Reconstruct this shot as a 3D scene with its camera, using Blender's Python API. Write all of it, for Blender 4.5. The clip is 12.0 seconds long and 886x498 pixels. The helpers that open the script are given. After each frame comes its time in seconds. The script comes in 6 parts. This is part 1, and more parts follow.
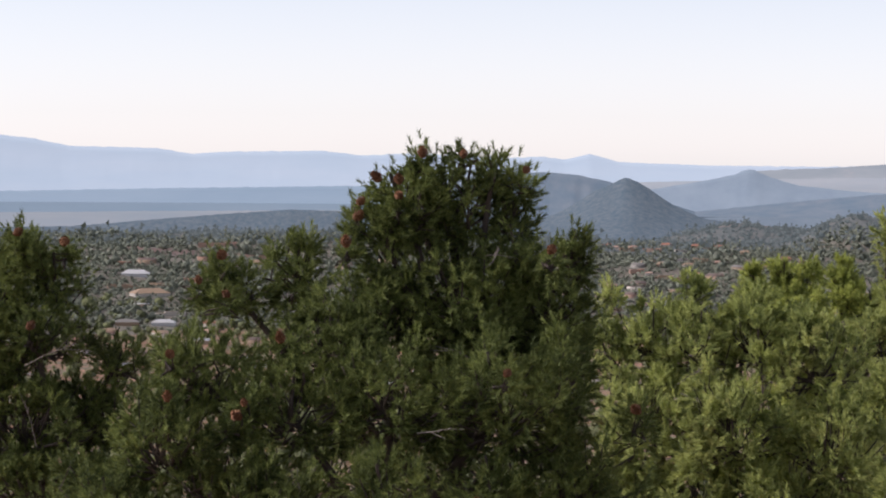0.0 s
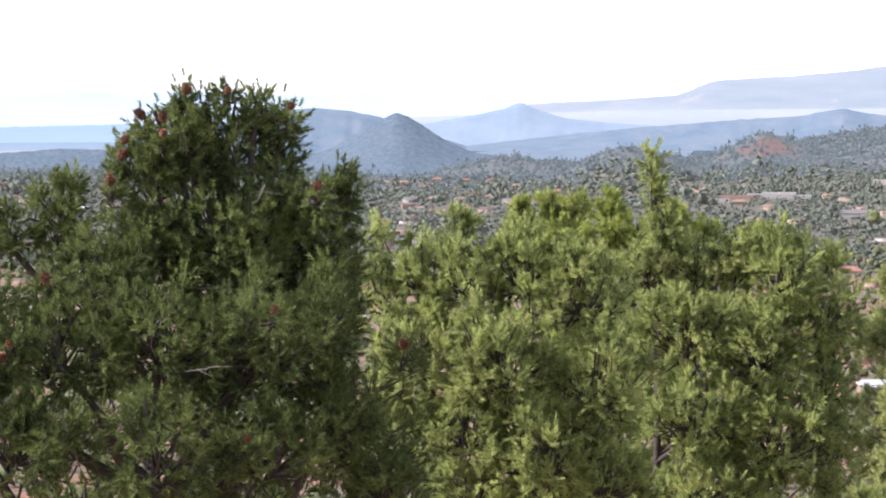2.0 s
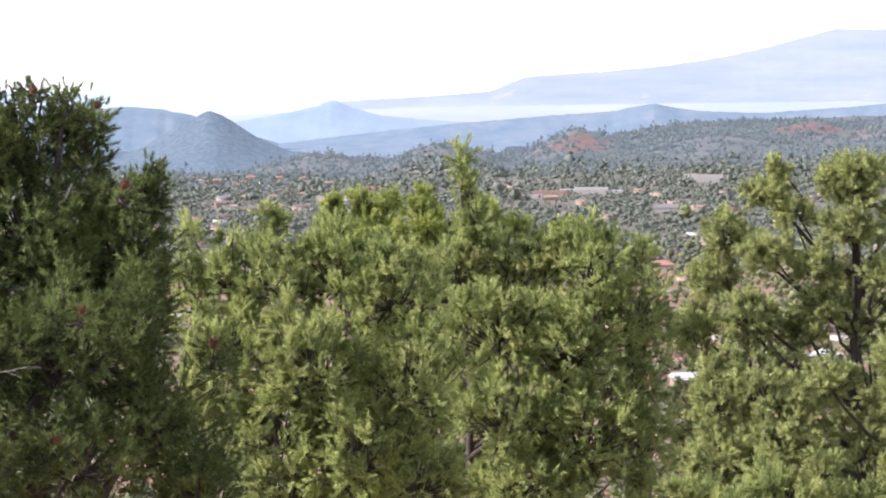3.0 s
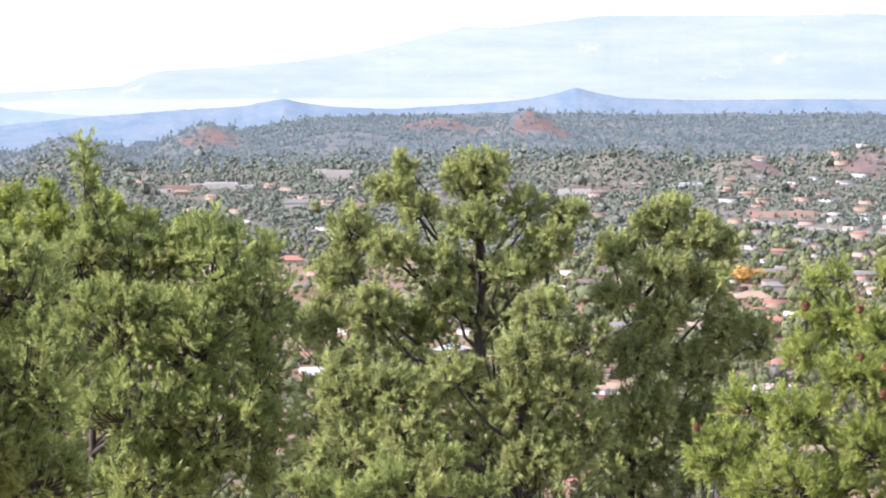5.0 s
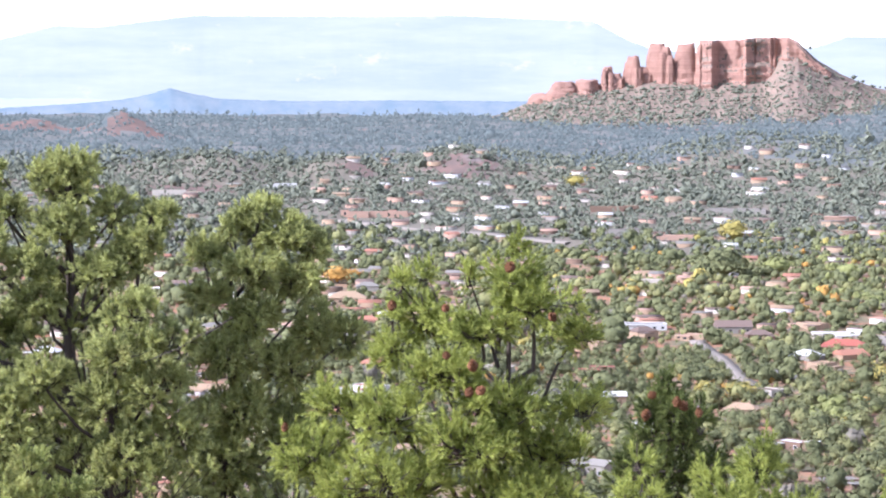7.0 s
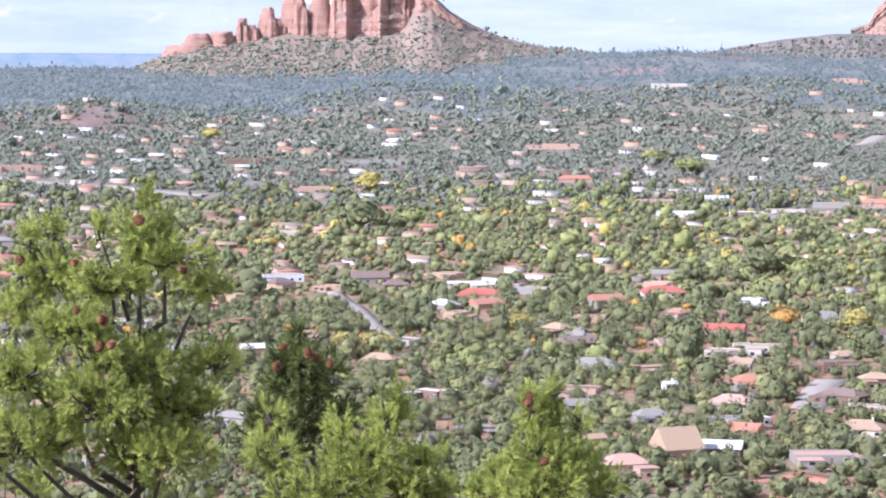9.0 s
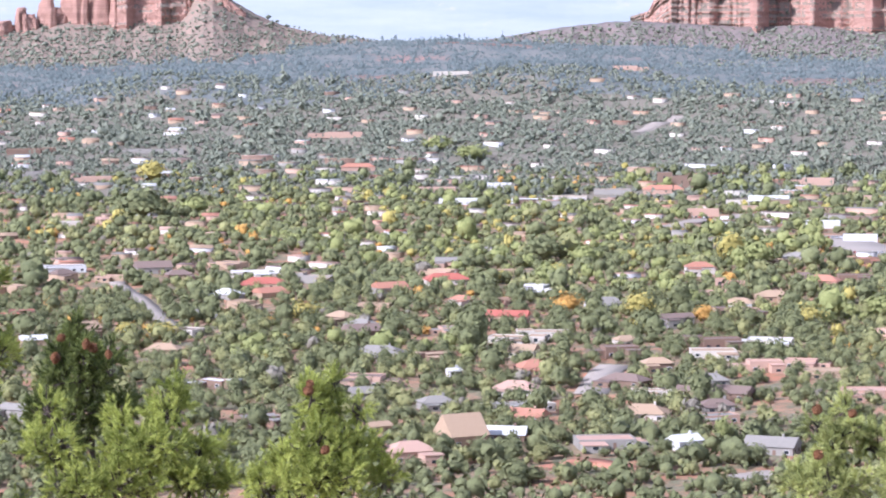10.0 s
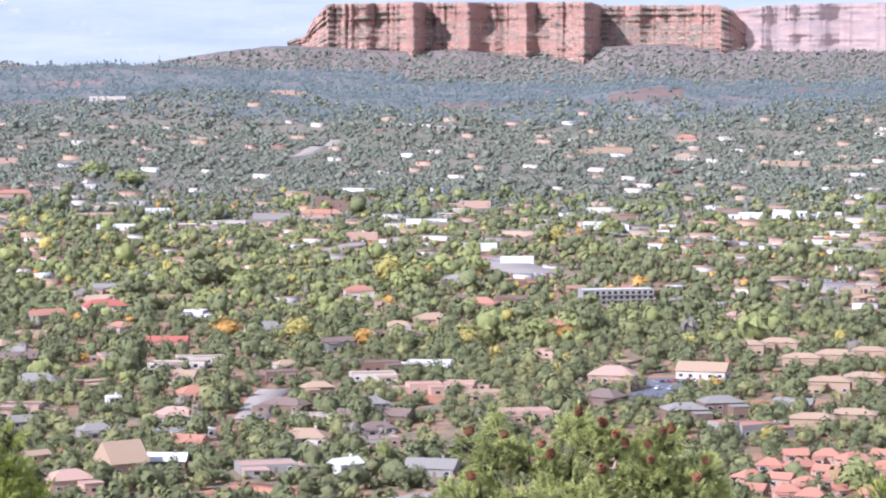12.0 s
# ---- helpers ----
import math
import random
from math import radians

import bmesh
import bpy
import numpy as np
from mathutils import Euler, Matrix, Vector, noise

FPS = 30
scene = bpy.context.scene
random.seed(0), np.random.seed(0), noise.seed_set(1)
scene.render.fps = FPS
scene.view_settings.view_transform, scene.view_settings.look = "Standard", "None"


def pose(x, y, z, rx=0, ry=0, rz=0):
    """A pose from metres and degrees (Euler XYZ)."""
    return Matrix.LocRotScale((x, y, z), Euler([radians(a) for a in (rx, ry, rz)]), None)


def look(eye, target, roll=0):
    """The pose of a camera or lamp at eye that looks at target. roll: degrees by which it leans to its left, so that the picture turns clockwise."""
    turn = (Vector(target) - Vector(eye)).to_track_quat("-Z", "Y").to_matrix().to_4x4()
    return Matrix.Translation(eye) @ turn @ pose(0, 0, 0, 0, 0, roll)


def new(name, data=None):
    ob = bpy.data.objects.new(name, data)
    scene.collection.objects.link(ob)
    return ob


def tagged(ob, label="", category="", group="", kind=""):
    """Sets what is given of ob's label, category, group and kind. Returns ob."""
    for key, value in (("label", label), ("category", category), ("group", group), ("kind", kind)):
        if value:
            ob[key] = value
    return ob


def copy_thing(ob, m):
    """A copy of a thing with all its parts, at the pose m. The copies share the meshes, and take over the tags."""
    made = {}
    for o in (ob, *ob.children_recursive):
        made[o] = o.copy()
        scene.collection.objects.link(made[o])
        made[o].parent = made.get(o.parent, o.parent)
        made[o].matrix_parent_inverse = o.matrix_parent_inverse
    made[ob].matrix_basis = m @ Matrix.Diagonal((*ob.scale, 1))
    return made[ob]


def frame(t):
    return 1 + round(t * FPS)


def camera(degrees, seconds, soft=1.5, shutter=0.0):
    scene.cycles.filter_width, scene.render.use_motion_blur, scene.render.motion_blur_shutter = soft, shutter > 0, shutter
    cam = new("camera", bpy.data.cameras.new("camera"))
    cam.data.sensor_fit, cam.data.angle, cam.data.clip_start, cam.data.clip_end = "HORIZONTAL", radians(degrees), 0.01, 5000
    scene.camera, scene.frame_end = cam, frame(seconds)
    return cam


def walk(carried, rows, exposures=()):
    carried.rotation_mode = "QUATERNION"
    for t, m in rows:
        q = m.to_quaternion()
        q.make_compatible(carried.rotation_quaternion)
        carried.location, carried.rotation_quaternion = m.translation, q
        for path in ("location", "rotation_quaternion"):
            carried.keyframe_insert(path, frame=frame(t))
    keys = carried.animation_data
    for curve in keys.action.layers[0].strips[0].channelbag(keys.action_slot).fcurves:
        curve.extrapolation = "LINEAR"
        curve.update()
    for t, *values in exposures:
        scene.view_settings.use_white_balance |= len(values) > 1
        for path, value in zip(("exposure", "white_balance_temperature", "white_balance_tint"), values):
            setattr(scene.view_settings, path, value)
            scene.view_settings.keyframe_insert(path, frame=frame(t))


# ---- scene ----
# A pan from a mesa's edge over treetops and a red-rock valley town.
cam = camera(17.48, 12.0, soft=2.0)
EYE = Vector((0, 0, 102.0))      # the pan's pivot; the lens stands ARM in front of it
ARM = 0.25
# seconds, azimuth to the right, pitch, roll
ROWS = [
    (0.0, -0.000, -1.984, 0.453),
    (0.5, 0.187, -2.807, 0.559),
    (1.0, 1.637, -3.110, 0.447),
    (1.5, 3.047, -3.149, 0.190),
    (2.0, 4.532, -3.247, -0.157),
    (2.5, 6.628, -3.394, -0.435),
    (3.0, 8.231, -3.326, -0.509),
    (3.5, 10.507, -3.309, -0.335),
    (3.7, 11.618, -3.280, -0.300),
    (5.3, 16.193, -3.405, -0.052),
    (5.5, 16.684, -3.277, -0.123),
    (6.0, 18.904, -3.265, -0.168),
    (6.5, 21.626, -3.310, -0.015),
    (7.0, 23.647, -3.429, 0.208),
    (7.2, 24.104, -3.498, 0.192),
    (8.8, 30.263, -4.298, 0.216),
    (9.0, 30.874, -4.364, 0.107),
    (9.5, 32.960, -4.561, 0.078),
    (10.0, 35.189, -4.593, -0.041),
    (10.5, 36.445, -4.299, 0.004),
    (11.0, 37.921, -4.293, 0.018),
    (11.5, 39.876, -4.324, 0.054),
    (12.0, 41.977, -4.113, -0.076),
]


def heading(az, el=0.0):
    a, e = radians(az), radians(el)
    return Vector((math.sin(a) * math.cos(e), math.cos(a) * math.cos(e), math.sin(e)))


def gaze(az, el, roll):
    eye = EYE + ARM * heading(az)
    return look(eye, eye + heading(az, el), roll)


walk(cam, [(t, gaze(az, el, roll)) for t, az, el, roll in ROWS],
     [(0.0, -0.05, 6150, 22), (0.5, 0.05, 6100, 22), (1.0, 0.45, 6000, 22), (1.5, 0.75, 5850, 22), (2.5, 0.98, 5780, 22), (3.7, 1.05, 5780, 22),
      (5.5, 1.22, 5620, 22), (7.2, 1.2, 5480, 23), (9.0, 1.14, 5430, 24), (12.0, 0.98, 5430, 24)])

# ---- light ----
SUN_AZ, SUN_EL = -90.0, 37.0
world = bpy.data.worlds.new("world")
scene.world = world
world.use_nodes = True
sky = world.node_tree.nodes.new("ShaderNodeTexSky")
sky.sky_type, sky.sun_disc = "NISHITA", False
sky.sun_elevation, sky.sun_rotation = radians(SUN_EL), radians(SUN_AZ)
sky.altitude = 1400
sky.air_density, sky.dust_density, sky.ozone_density = 1.0, 0.6, 1.0
back = world.node_tree.nodes["Background"]
back.inputs["Strength"].default_value = 0.15
hazy = world.node_tree.nodes.new("ShaderNodeHueSaturation")
hazy.inputs["Saturation"].default_value = 0.45
world.node_tree.links.new(sky.outputs[0], hazy.inputs["Color"])
world.node_tree.links.new(hazy.outputs[0], back.inputs["Color"])
sun = new("sun", bpy.data.lights.new("sun", "SUN"))
sun.data.energy, sun.data.angle, sun.data.color = 4.2, radians(0.5), (1.0, 0.96, 0.90)
sun.matrix_world = look(EYE + 50 * heading(SUN_AZ, SUN_EL), EYE)


# ---- materials ----
def node(tree, kind, **sets):
    n = tree.nodes.new(kind)
    for key, value in sets.items():
        n.inputs[key.replace("_", " ")].default_value = value
    return n


def ramp(tree, source, stops):
    n = tree.nodes.new("ShaderNodeValToRGB")
    while len(n.color_ramp.elements) < len(stops):
        n.color_ramp.elements.new(0.5)
    for e, (p, c) in zip(n.color_ramp.elements, stops):
        e.position, e.color = p, (*c, 1)
    tree.links.new(source, n.inputs[0])
    return n.outputs[0]


def mixed(tree, fac, a, b, how="MIX"):
    n = tree.nodes.new("ShaderNodeMix")
    n.data_type, n.blend_type = "RGBA", how
    for s, v in ((n.inputs[0], fac), (n.inputs[6], a), (n.inputs[7], b)):
        if isinstance(v, (float, int)):
            s.default_value = v
        elif isinstance(v, tuple):
            s.default_value = (*v, 1)
        else:
            tree.links.new(v, s)
    return n.outputs[2]


def base(name, rough=0.9):
    m = bpy.data.materials.new(name)
    m.use_nodes = True
    p = m.node_tree.nodes["Principled BSDF"]
    p.inputs["Roughness"].default_value = rough
    p.inputs["Specular IOR Level"].default_value = 0.25
    return m, m.node_tree, p


def spot(tree, scale, detail=4.0, rough=0.6, coords=None, stretch=None):
    n = node(tree, "ShaderNodeTexNoise", Scale=scale, Detail=detail, Roughness=rough)
    geo = coords or tree.nodes.new("ShaderNodeNewGeometry").outputs["Position"]
    if stretch:
        mp = node(tree, "ShaderNodeMapping", Scale=stretch)
        tree.links.new(geo, mp.inputs[0])
        geo = mp.outputs[0]
    tree.links.new(geo, n.inputs["Vector"])
    return n.outputs["Fac"]


def bumped(tree, p, fac, strength, distance):
    b = node(tree, "ShaderNodeBump", Strength=strength, Distance=distance)
    tree.links.new(fac, b.inputs["Height"])
    tree.links.new(b.outputs[0], p.inputs["Normal"])


def leafy(name, dark, mid, light, glow=0.42, rough=0.6, dry=None):
    """Foliage: varies from leaf to leaf and in patches, and lets some sun through."""
    m, tree, p = base(name, rough)
    p.inputs["Specular IOR Level"].default_value = 0.12
    isl = tree.nodes.new("ShaderNodeNewGeometry").outputs["Random Per Island"]
    c = ramp(tree, isl, [(0.0, dark), (0.5, mid), (1.0, light)])
    c = mixed(tree, 0.55, c, ramp(tree, spot(tree, 7.0, 3), [(0.36, dark), (0.64, light)]))
    tree.links.new(c, p.inputs["Base Color"])
    if dry:
        c = mixed(tree, ramp(tree, spot(tree, 2.6, 4), [(0.56, (0, 0, 0)), (0.68, (0.75, 0.75, 0.75))]), c, dry)
    tr = tree.nodes.new("ShaderNodeBsdfTranslucent")
    tree.links.new(c, tr.inputs["Color"])
    mx = tree.nodes.new("ShaderNodeMixShader")
    mx.inputs[0].default_value = glow
    tree.links.new(p.outputs[0], mx.inputs[1])
    tree.links.new(tr.outputs[0], mx.inputs[2])
    tree.links.new(mx.outputs[0], tree.nodes["Material Output"].inputs["Surface"])
    return m


def crowny(name, dark, light, scale=0.6):
    """Tree crowns seen from afar."""
    m, tree, p = base(name, 0.85)
    isl = tree.nodes.new("ShaderNodeNewGeometry").outputs["Random Per Island"]
    c = ramp(tree, isl, [(0.0, dark), (1.0, light)])
    c = mixed(tree, 0.5, c, ramp(tree, spot(tree, scale, 5, 0.75), [(0.3, dark), (0.7, light)]))
    tree.links.new(c, p.inputs["Base Color"])
    bumped(tree, p, spot(tree, 2.2, 4, 0.8), 1.0, 0.6)
    return m


def rough_paint(name, a, b, scale=0.8, rough=0.85, bump=0.02):
    """Stucco, roof or bark: two tones at two scales, with relief."""
    m, tree, p = base(name, rough)
    c = mixed(tree, spot(tree, scale), a, b)
    c = mixed(tree, 0.25, c, ramp(tree, spot(tree, scale * 12), [(0.3, a), (0.7, b)]))
    rnd = tree.nodes.new("ShaderNodeObjectInfo").outputs["Random"]
    c = mixed(tree, 0.35, c, ramp(tree, rnd, [(0.0, (0.7, 0.7, 0.7)), (1.0, (1.0, 1.0, 1.0))]), "MULTIPLY")
    tree.links.new(c, p.inputs["Base Color"])
    bumped(tree, p, spot(tree, scale * 10), 0.5, bump)
    return m


def hazed(name, low, high, glow, scale=0.004, tall=7, lit=0.25, pale=None):
    """Plain backdrop of distance: the air's haze is painted into its colour and glow."""
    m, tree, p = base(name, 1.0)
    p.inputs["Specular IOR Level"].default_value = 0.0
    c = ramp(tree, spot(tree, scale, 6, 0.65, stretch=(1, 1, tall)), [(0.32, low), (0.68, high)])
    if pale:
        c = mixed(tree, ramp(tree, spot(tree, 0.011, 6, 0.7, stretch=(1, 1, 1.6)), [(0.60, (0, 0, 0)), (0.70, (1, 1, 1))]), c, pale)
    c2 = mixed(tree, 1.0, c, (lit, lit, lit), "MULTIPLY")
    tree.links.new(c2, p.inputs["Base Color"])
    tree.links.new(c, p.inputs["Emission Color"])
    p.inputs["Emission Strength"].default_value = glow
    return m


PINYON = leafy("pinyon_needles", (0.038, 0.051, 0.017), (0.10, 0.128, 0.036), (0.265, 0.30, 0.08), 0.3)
PINE = leafy("pine_needles", (0.105, 0.135, 0.026), (0.305, 0.35, 0.072), (0.58, 0.61, 0.16))
JUNIPER = leafy("juniper_sprays", (0.098, 0.13, 0.038), (0.31, 0.355, 0.10), (0.60, 0.625, 0.21), dry=(0.46, 0.38, 0.15))
OLIVE = leafy("olive_needles", (0.13, 0.15, 0.052), (0.36, 0.385, 0.13), (0.65, 0.665, 0.245), dry=(0.42, 0.37, 0.16))
BARK = rough_paint("bark", (0.045, 0.035, 0.028), (0.11, 0.085, 0.065), 6.0, 0.95, 0.01)
TWIG = rough_paint("dead_twig", (0.13, 0.11, 0.09), (0.24, 0.20, 0.165), 9.0, 0.95, 0.004)
CONE = rough_paint("cone_scales", (0.11, 0.045, 0.02), (0.26, 0.115, 0.045), 30.0, 0.7, 0.004)

WOOD_GREEN = crowny("wood_green", (0.085, 0.094, 0.042), (0.225, 0.235, 0.10))
WOOD_OLIVE = crowny("wood_olive", (0.155, 0.155, 0.06), (0.33, 0.325, 0.13))
WOOD_LIME = crowny("wood_lime", (0.155, 0.172, 0.056), (0.325, 0.335, 0.12))
WOOD_YELLOW = crowny("wood_yellow", (0.28, 0.235, 0.06), (0.50, 0.42, 0.12))
WOOD_ORANGE = crowny("wood_orange", (0.38, 0.20, 0.05), (0.62, 0.36, 0.09))
WOOD_GREY = crowny("wood_grey", (0.14, 0.12, 0.09), (0.28, 0.25, 0.19))
# haze put into the colour: paler and greyer than the nearer crowns
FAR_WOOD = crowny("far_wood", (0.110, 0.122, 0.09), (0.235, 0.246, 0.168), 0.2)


def ground_material():
    m, tree, p = base("soil", 0.95)
    red = ramp(tree, spot(tree, 0.02, 6, 0.7), [(0.35, (0.33, 0.205, 0.125)), (0.55, (0.33, 0.165, 0.095)), (0.72, (0.40, 0.16, 0.085))])
    grass = ramp(tree, spot(tree, 0.35, 5, 0.7), [(0.3, (0.085, 0.095, 0.05)), (0.7, (0.23, 0.20, 0.125))])
    c = mixed(tree, ramp(tree, spot(tree, 0.05, 5, 0.75), [(0.42, (0, 0, 0)), (0.58, (1, 1, 1))]), red, grass)
    tree.links.new(c, p.inputs["Base Color"])
    bumped(tree, p, spot(tree, 0.8, 5, 0.8), 0.8, 0.4)
    return m


def rock_material():
    m, tree, p = base("red_rock", 0.95)
    bands = spot(tree, 0.05, 5, 0.6, stretch=(0.08, 0.08, 2.2))
    c = ramp(tree, bands, [(0.25, (0.40, 0.205, 0.15)), (0.45, (0.62, 0.345, 0.26)), (0.6, (0.48, 0.25, 0.19)), (0.75, (0.66, 0.45, 0.36))])
    c = mixed(tree, 0.4, c, ramp(tree, spot(tree, 0.12, 6, 0.7), [(0.3, (0.38, 0.235, 0.175)), (0.7, (0.62, 0.40, 0.30))]))
    tree.links.new(c, p.inputs["Base Color"])
    bumped(tree, p, spot(tree, 0.25, 6, 0.75, stretch=(1, 1, 2.5)), 1.0, 6.0)
    return m


SOIL = ground_material()
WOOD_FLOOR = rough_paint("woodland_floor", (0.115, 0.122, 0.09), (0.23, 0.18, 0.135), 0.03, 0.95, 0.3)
ROCK = rock_material()
# red rock muted by painted haze, with emission lifting its dark sides
HAZED_ROCK = hazed("hazed_rock", (0.265, 0.22, 0.205), (0.42, 0.295, 0.25), 0.28, 0.02, 5, 0.7)
RED_TALUS = rough_paint("red_talus", (0.125, 0.13, 0.095), (0.33, 0.21, 0.16), 0.03, 0.95, 1.5)
TALUS = rough_paint("talus", (0.115, 0.13, 0.12), (0.29, 0.195, 0.165), 0.025, 0.95, 1.5)
# The blue and the paleness are air haze painted in; each also glows.
HAZED_MESA = hazed("hazed_mesa", (0.335, 0.383, 0.405), (0.43, 0.46, 0.468), 0.9, lit=0.06, pale=(0.48, 0.47, 0.465))
HAZED_RANGE = hazed("hazed_range", (0.50, 0.595, 0.665), (0.54, 0.62, 0.68), 0.85)
HAZED_BAND = hazed("hazed_band", (0.31, 0.405, 0.48), (0.35, 0.44, 0.51), 0.75)
HAZED_PLAIN = hazed("hazed_plain", (0.38, 0.43, 0.46), (0.46, 0.48, 0.485), 0.76)
HAZED_HILL = hazed("hazed_hill", (0.125, 0.175, 0.21), (0.215, 0.25, 0.265), 0.55, 0.14, 1, 0.35)
HAZED_PEAK = hazed("hazed_peak", (0.28, 0.345, 0.40), (0.335, 0.40, 0.45), 0.7, 0.02, 1, 0.3)
HAZED_KNOLL = hazed("hazed_knoll", (0.18, 0.245, 0.295), (0.26, 0.30, 0.33), 0.55, 0.03, 1, 0.4)
# Far soil, bare slopes and woods: haze painted over their own tones, plus a glow.
HAZED_SOIL = hazed("hazed_ground", (0.115, 0.14, 0.138), (0.20, 0.19, 0.17), 0.56, 0.02, 1, 0.5, (0.29, 0.185, 0.155))
HAZED_SLOPE = hazed("hazed_red_slope", (0.16, 0.135, 0.12), (0.27, 0.175, 0.145), 0.35, 0.05, 1, 0.55, (0.30, 0.255, 0.23))
HAZED_WOOD = hazed("farther_wood", (0.106, 0.130, 0.128), (0.165, 0.187, 0.174), 0.56, 0.05, 1, 0.5)

WALLS = [rough_paint("stucco_" + n, a, b, 0.5) for n, a, b in (
    ("tan", (0.32, 0.222, 0.142), (0.395, 0.285, 0.19)), ("pink", (0.39, 0.244, 0.175), (0.46, 0.311, 0.228)),
    ("cream", (0.459, 0.407, 0.333), (0.533, 0.481, 0.407)), ("white", (0.548, 0.533, 0.503), (0.607, 0.592, 0.562)),
    ("brown", (0.163, 0.104, 0.074), (0.222, 0.148, 0.104)), ("grey", (0.237, 0.215, 0.185), (0.311, 0.285, 0.245)))]
ROOFS = [rough_paint("roof_" + n, a, b, 0.9) for n, a, b in (
    ("tile", (0.33, 0.14, 0.088), (0.41, 0.205, 0.135)), ("brown", (0.148, 0.104, 0.081), (0.215, 0.155, 0.126)),
    ("grey", (0.19, 0.172, 0.145), (0.265, 0.24, 0.205)), ("white", (0.47, 0.455, 0.42), (0.56, 0.545, 0.51)),
    ("tan", (0.31, 0.21, 0.13), (0.38, 0.27, 0.175)), ("pink", (0.385, 0.235, 0.17), (0.444, 0.295, 0.222)),
    ("red", (0.32, 0.085, 0.06), (0.38, 0.135, 0.095)))]
TAN, PINK, CREAM, WHITE, BROWN, GREY = range(6)
R_TILE, R_BROWN, R_GREY, R_WHITE, R_TAN, R_PINK, R_RED = range(7)
PAVING = rough_paint("paving", (0.25, 0.215, 0.175), (0.34, 0.29, 0.24), 0.2)
ASPHALT = rough_paint("asphalt", (0.10, 0.10, 0.11), (0.16, 0.16, 0.17), 0.2)
PANE, ptree, pp = base("window_glass", 0.15)
pp.inputs["Base Color"].default_value = (0.03, 0.035, 0.04, 1)
pp.inputs["Specular IOR Level"].default_value = 0.5


# ---- meshes ----
def mesh_from(name, verts, faces, mats, smooth=False):
    """One mesh from arrays; faces all of one size."""
    v, f = np.asarray(verts, np.float32), np.asarray(faces, np.int32)
    me = bpy.data.meshes.new(name)
    me.vertices.add(len(v))
    me.vertices.foreach_set("co", v.ravel())
    me.loops.add(f.size)
    me.loops.foreach_set("vertex_index", f.ravel())
    me.polygons.add(len(f))
    me.polygons.foreach_set("loop_start", np.arange(0, f.size, f.shape[1], dtype=np.int32))
    if smooth:
        me.polygons.foreach_set("use_smooth", np.ones(len(f), bool))
    me.update(calc_edges=True)
    me.validate()
    for m in mats:
        me.materials.append(m)
    return me


def put(name, verts, faces, mat, parent=None, label="", smooth=False):
    ob = new(name, mesh_from(name, verts, faces, [mat], smooth))
    if parent:
        ob.parent = parent
        ob.matrix_parent_inverse = parent.matrix_world.inverted()
    return tagged(ob, label)


def part(name, bm, mat, parent, label=""):
    me = bpy.data.meshes.new(name)
    bm.to_mesh(me)
    bm.free()
    me.materials.append(mat)
    ob = new(name, me)
    ob.parent = parent
    return tagged(ob, label)


def many(template, tfaces, places, turns, sizes):
    """Copies of a template, joined: (verts, faces)."""
    n, k = len(places), len(template)
    v = np.einsum("nij,kj->nki", turns * sizes[:, None, :], template) + places[:, None, :]
    f = tfaces[None] + (np.arange(n) * k)[:, None, None]
    return v.reshape(-1, 3), f.reshape(-1, tfaces.shape[1])


def frames_along(dirs, rng):
    """Turns whose z runs along dirs, spun at random."""
    z = dirs / np.linalg.norm(dirs, axis=1, keepdims=True)
    h = rng.normal(size=z.shape)
    x = np.cross(h, z)
    x /= np.linalg.norm(x, axis=1, keepdims=True)
    return np.stack([x, np.cross(z, x), z], axis=2)


def tubes(lines, sides=6):
    """Tapered tubes along lines of (point, radius): (verts, faces)."""
    vs, fs, at = [], [], 0
    for line in lines:
        pts = np.array([q[0] for q in line], float)
        rad = np.array([q[1] for q in line], float)
        tang = np.gradient(pts, axis=0)
        tang /= np.linalg.norm(tang, axis=1, keepdims=True) + 1e-9
        ref = np.array([1.0, 0.1, 0.0]) if abs(tang[0][0]) < 0.8 else np.array([0.0, 1.0, 0.1])
        a = np.cross(tang, ref)
        a /= np.linalg.norm(a, axis=1, keepdims=True)
        b = np.cross(tang, a)
        ang = np.linspace(0, 2 * np.pi, sides, endpoint=False)
        ring = pts[:, None] + rad[:, None, None] * (np.cos(ang)[None, :, None] * a[:, None] + np.sin(ang)[None, :, None] * b[:, None])
        vs.append(ring.reshape(-1, 3))
        i, j = np.meshgrid(np.arange(len(pts) - 1), np.arange(sides), indexing="ij")
        k = (j + 1) % sides
        fs.append(at + np.stack([i * sides + j, i * sides + k, (i + 1) * sides + k, (i + 1) * sides + j], -1).reshape(-1, 4))
        at += len(pts) * sides
    return np.concatenate(vs), np.concatenate(fs)


def place(az, el, dist):
    """The point at a distance over the ground, at that azimuth and elevation from the eye."""
    d = heading(az)
    return np.array([d.x * dist, d.y * dist, EYE.z + dist * math.tan(radians(el))])


# ---- terrain ----
PROFILE_D = [0, 3, 8, 15, 30, 60, 150, 300, 450, 600, 800, 985, 1600, 2560, 2850, 3100, 3500, 3750, 4050, 4300, 4900]
SLOPE_Z = [100.3, 100.0, 97.0, 94.5, 88.0, 74.0, 40.0, -8.0, -38.0, -54.0, -60.0, -61.0, -61.0, -59.0]
WEST_Z = SLOPE_Z + [-38.0, -22.0, -12.0, -20.0, -32.0, -40.0, -60.0]
MIDDLE_Z = SLOPE_Z + [-38.0, -18.0, 16.0, 22.0, 36.0, 40.0, 45.0]
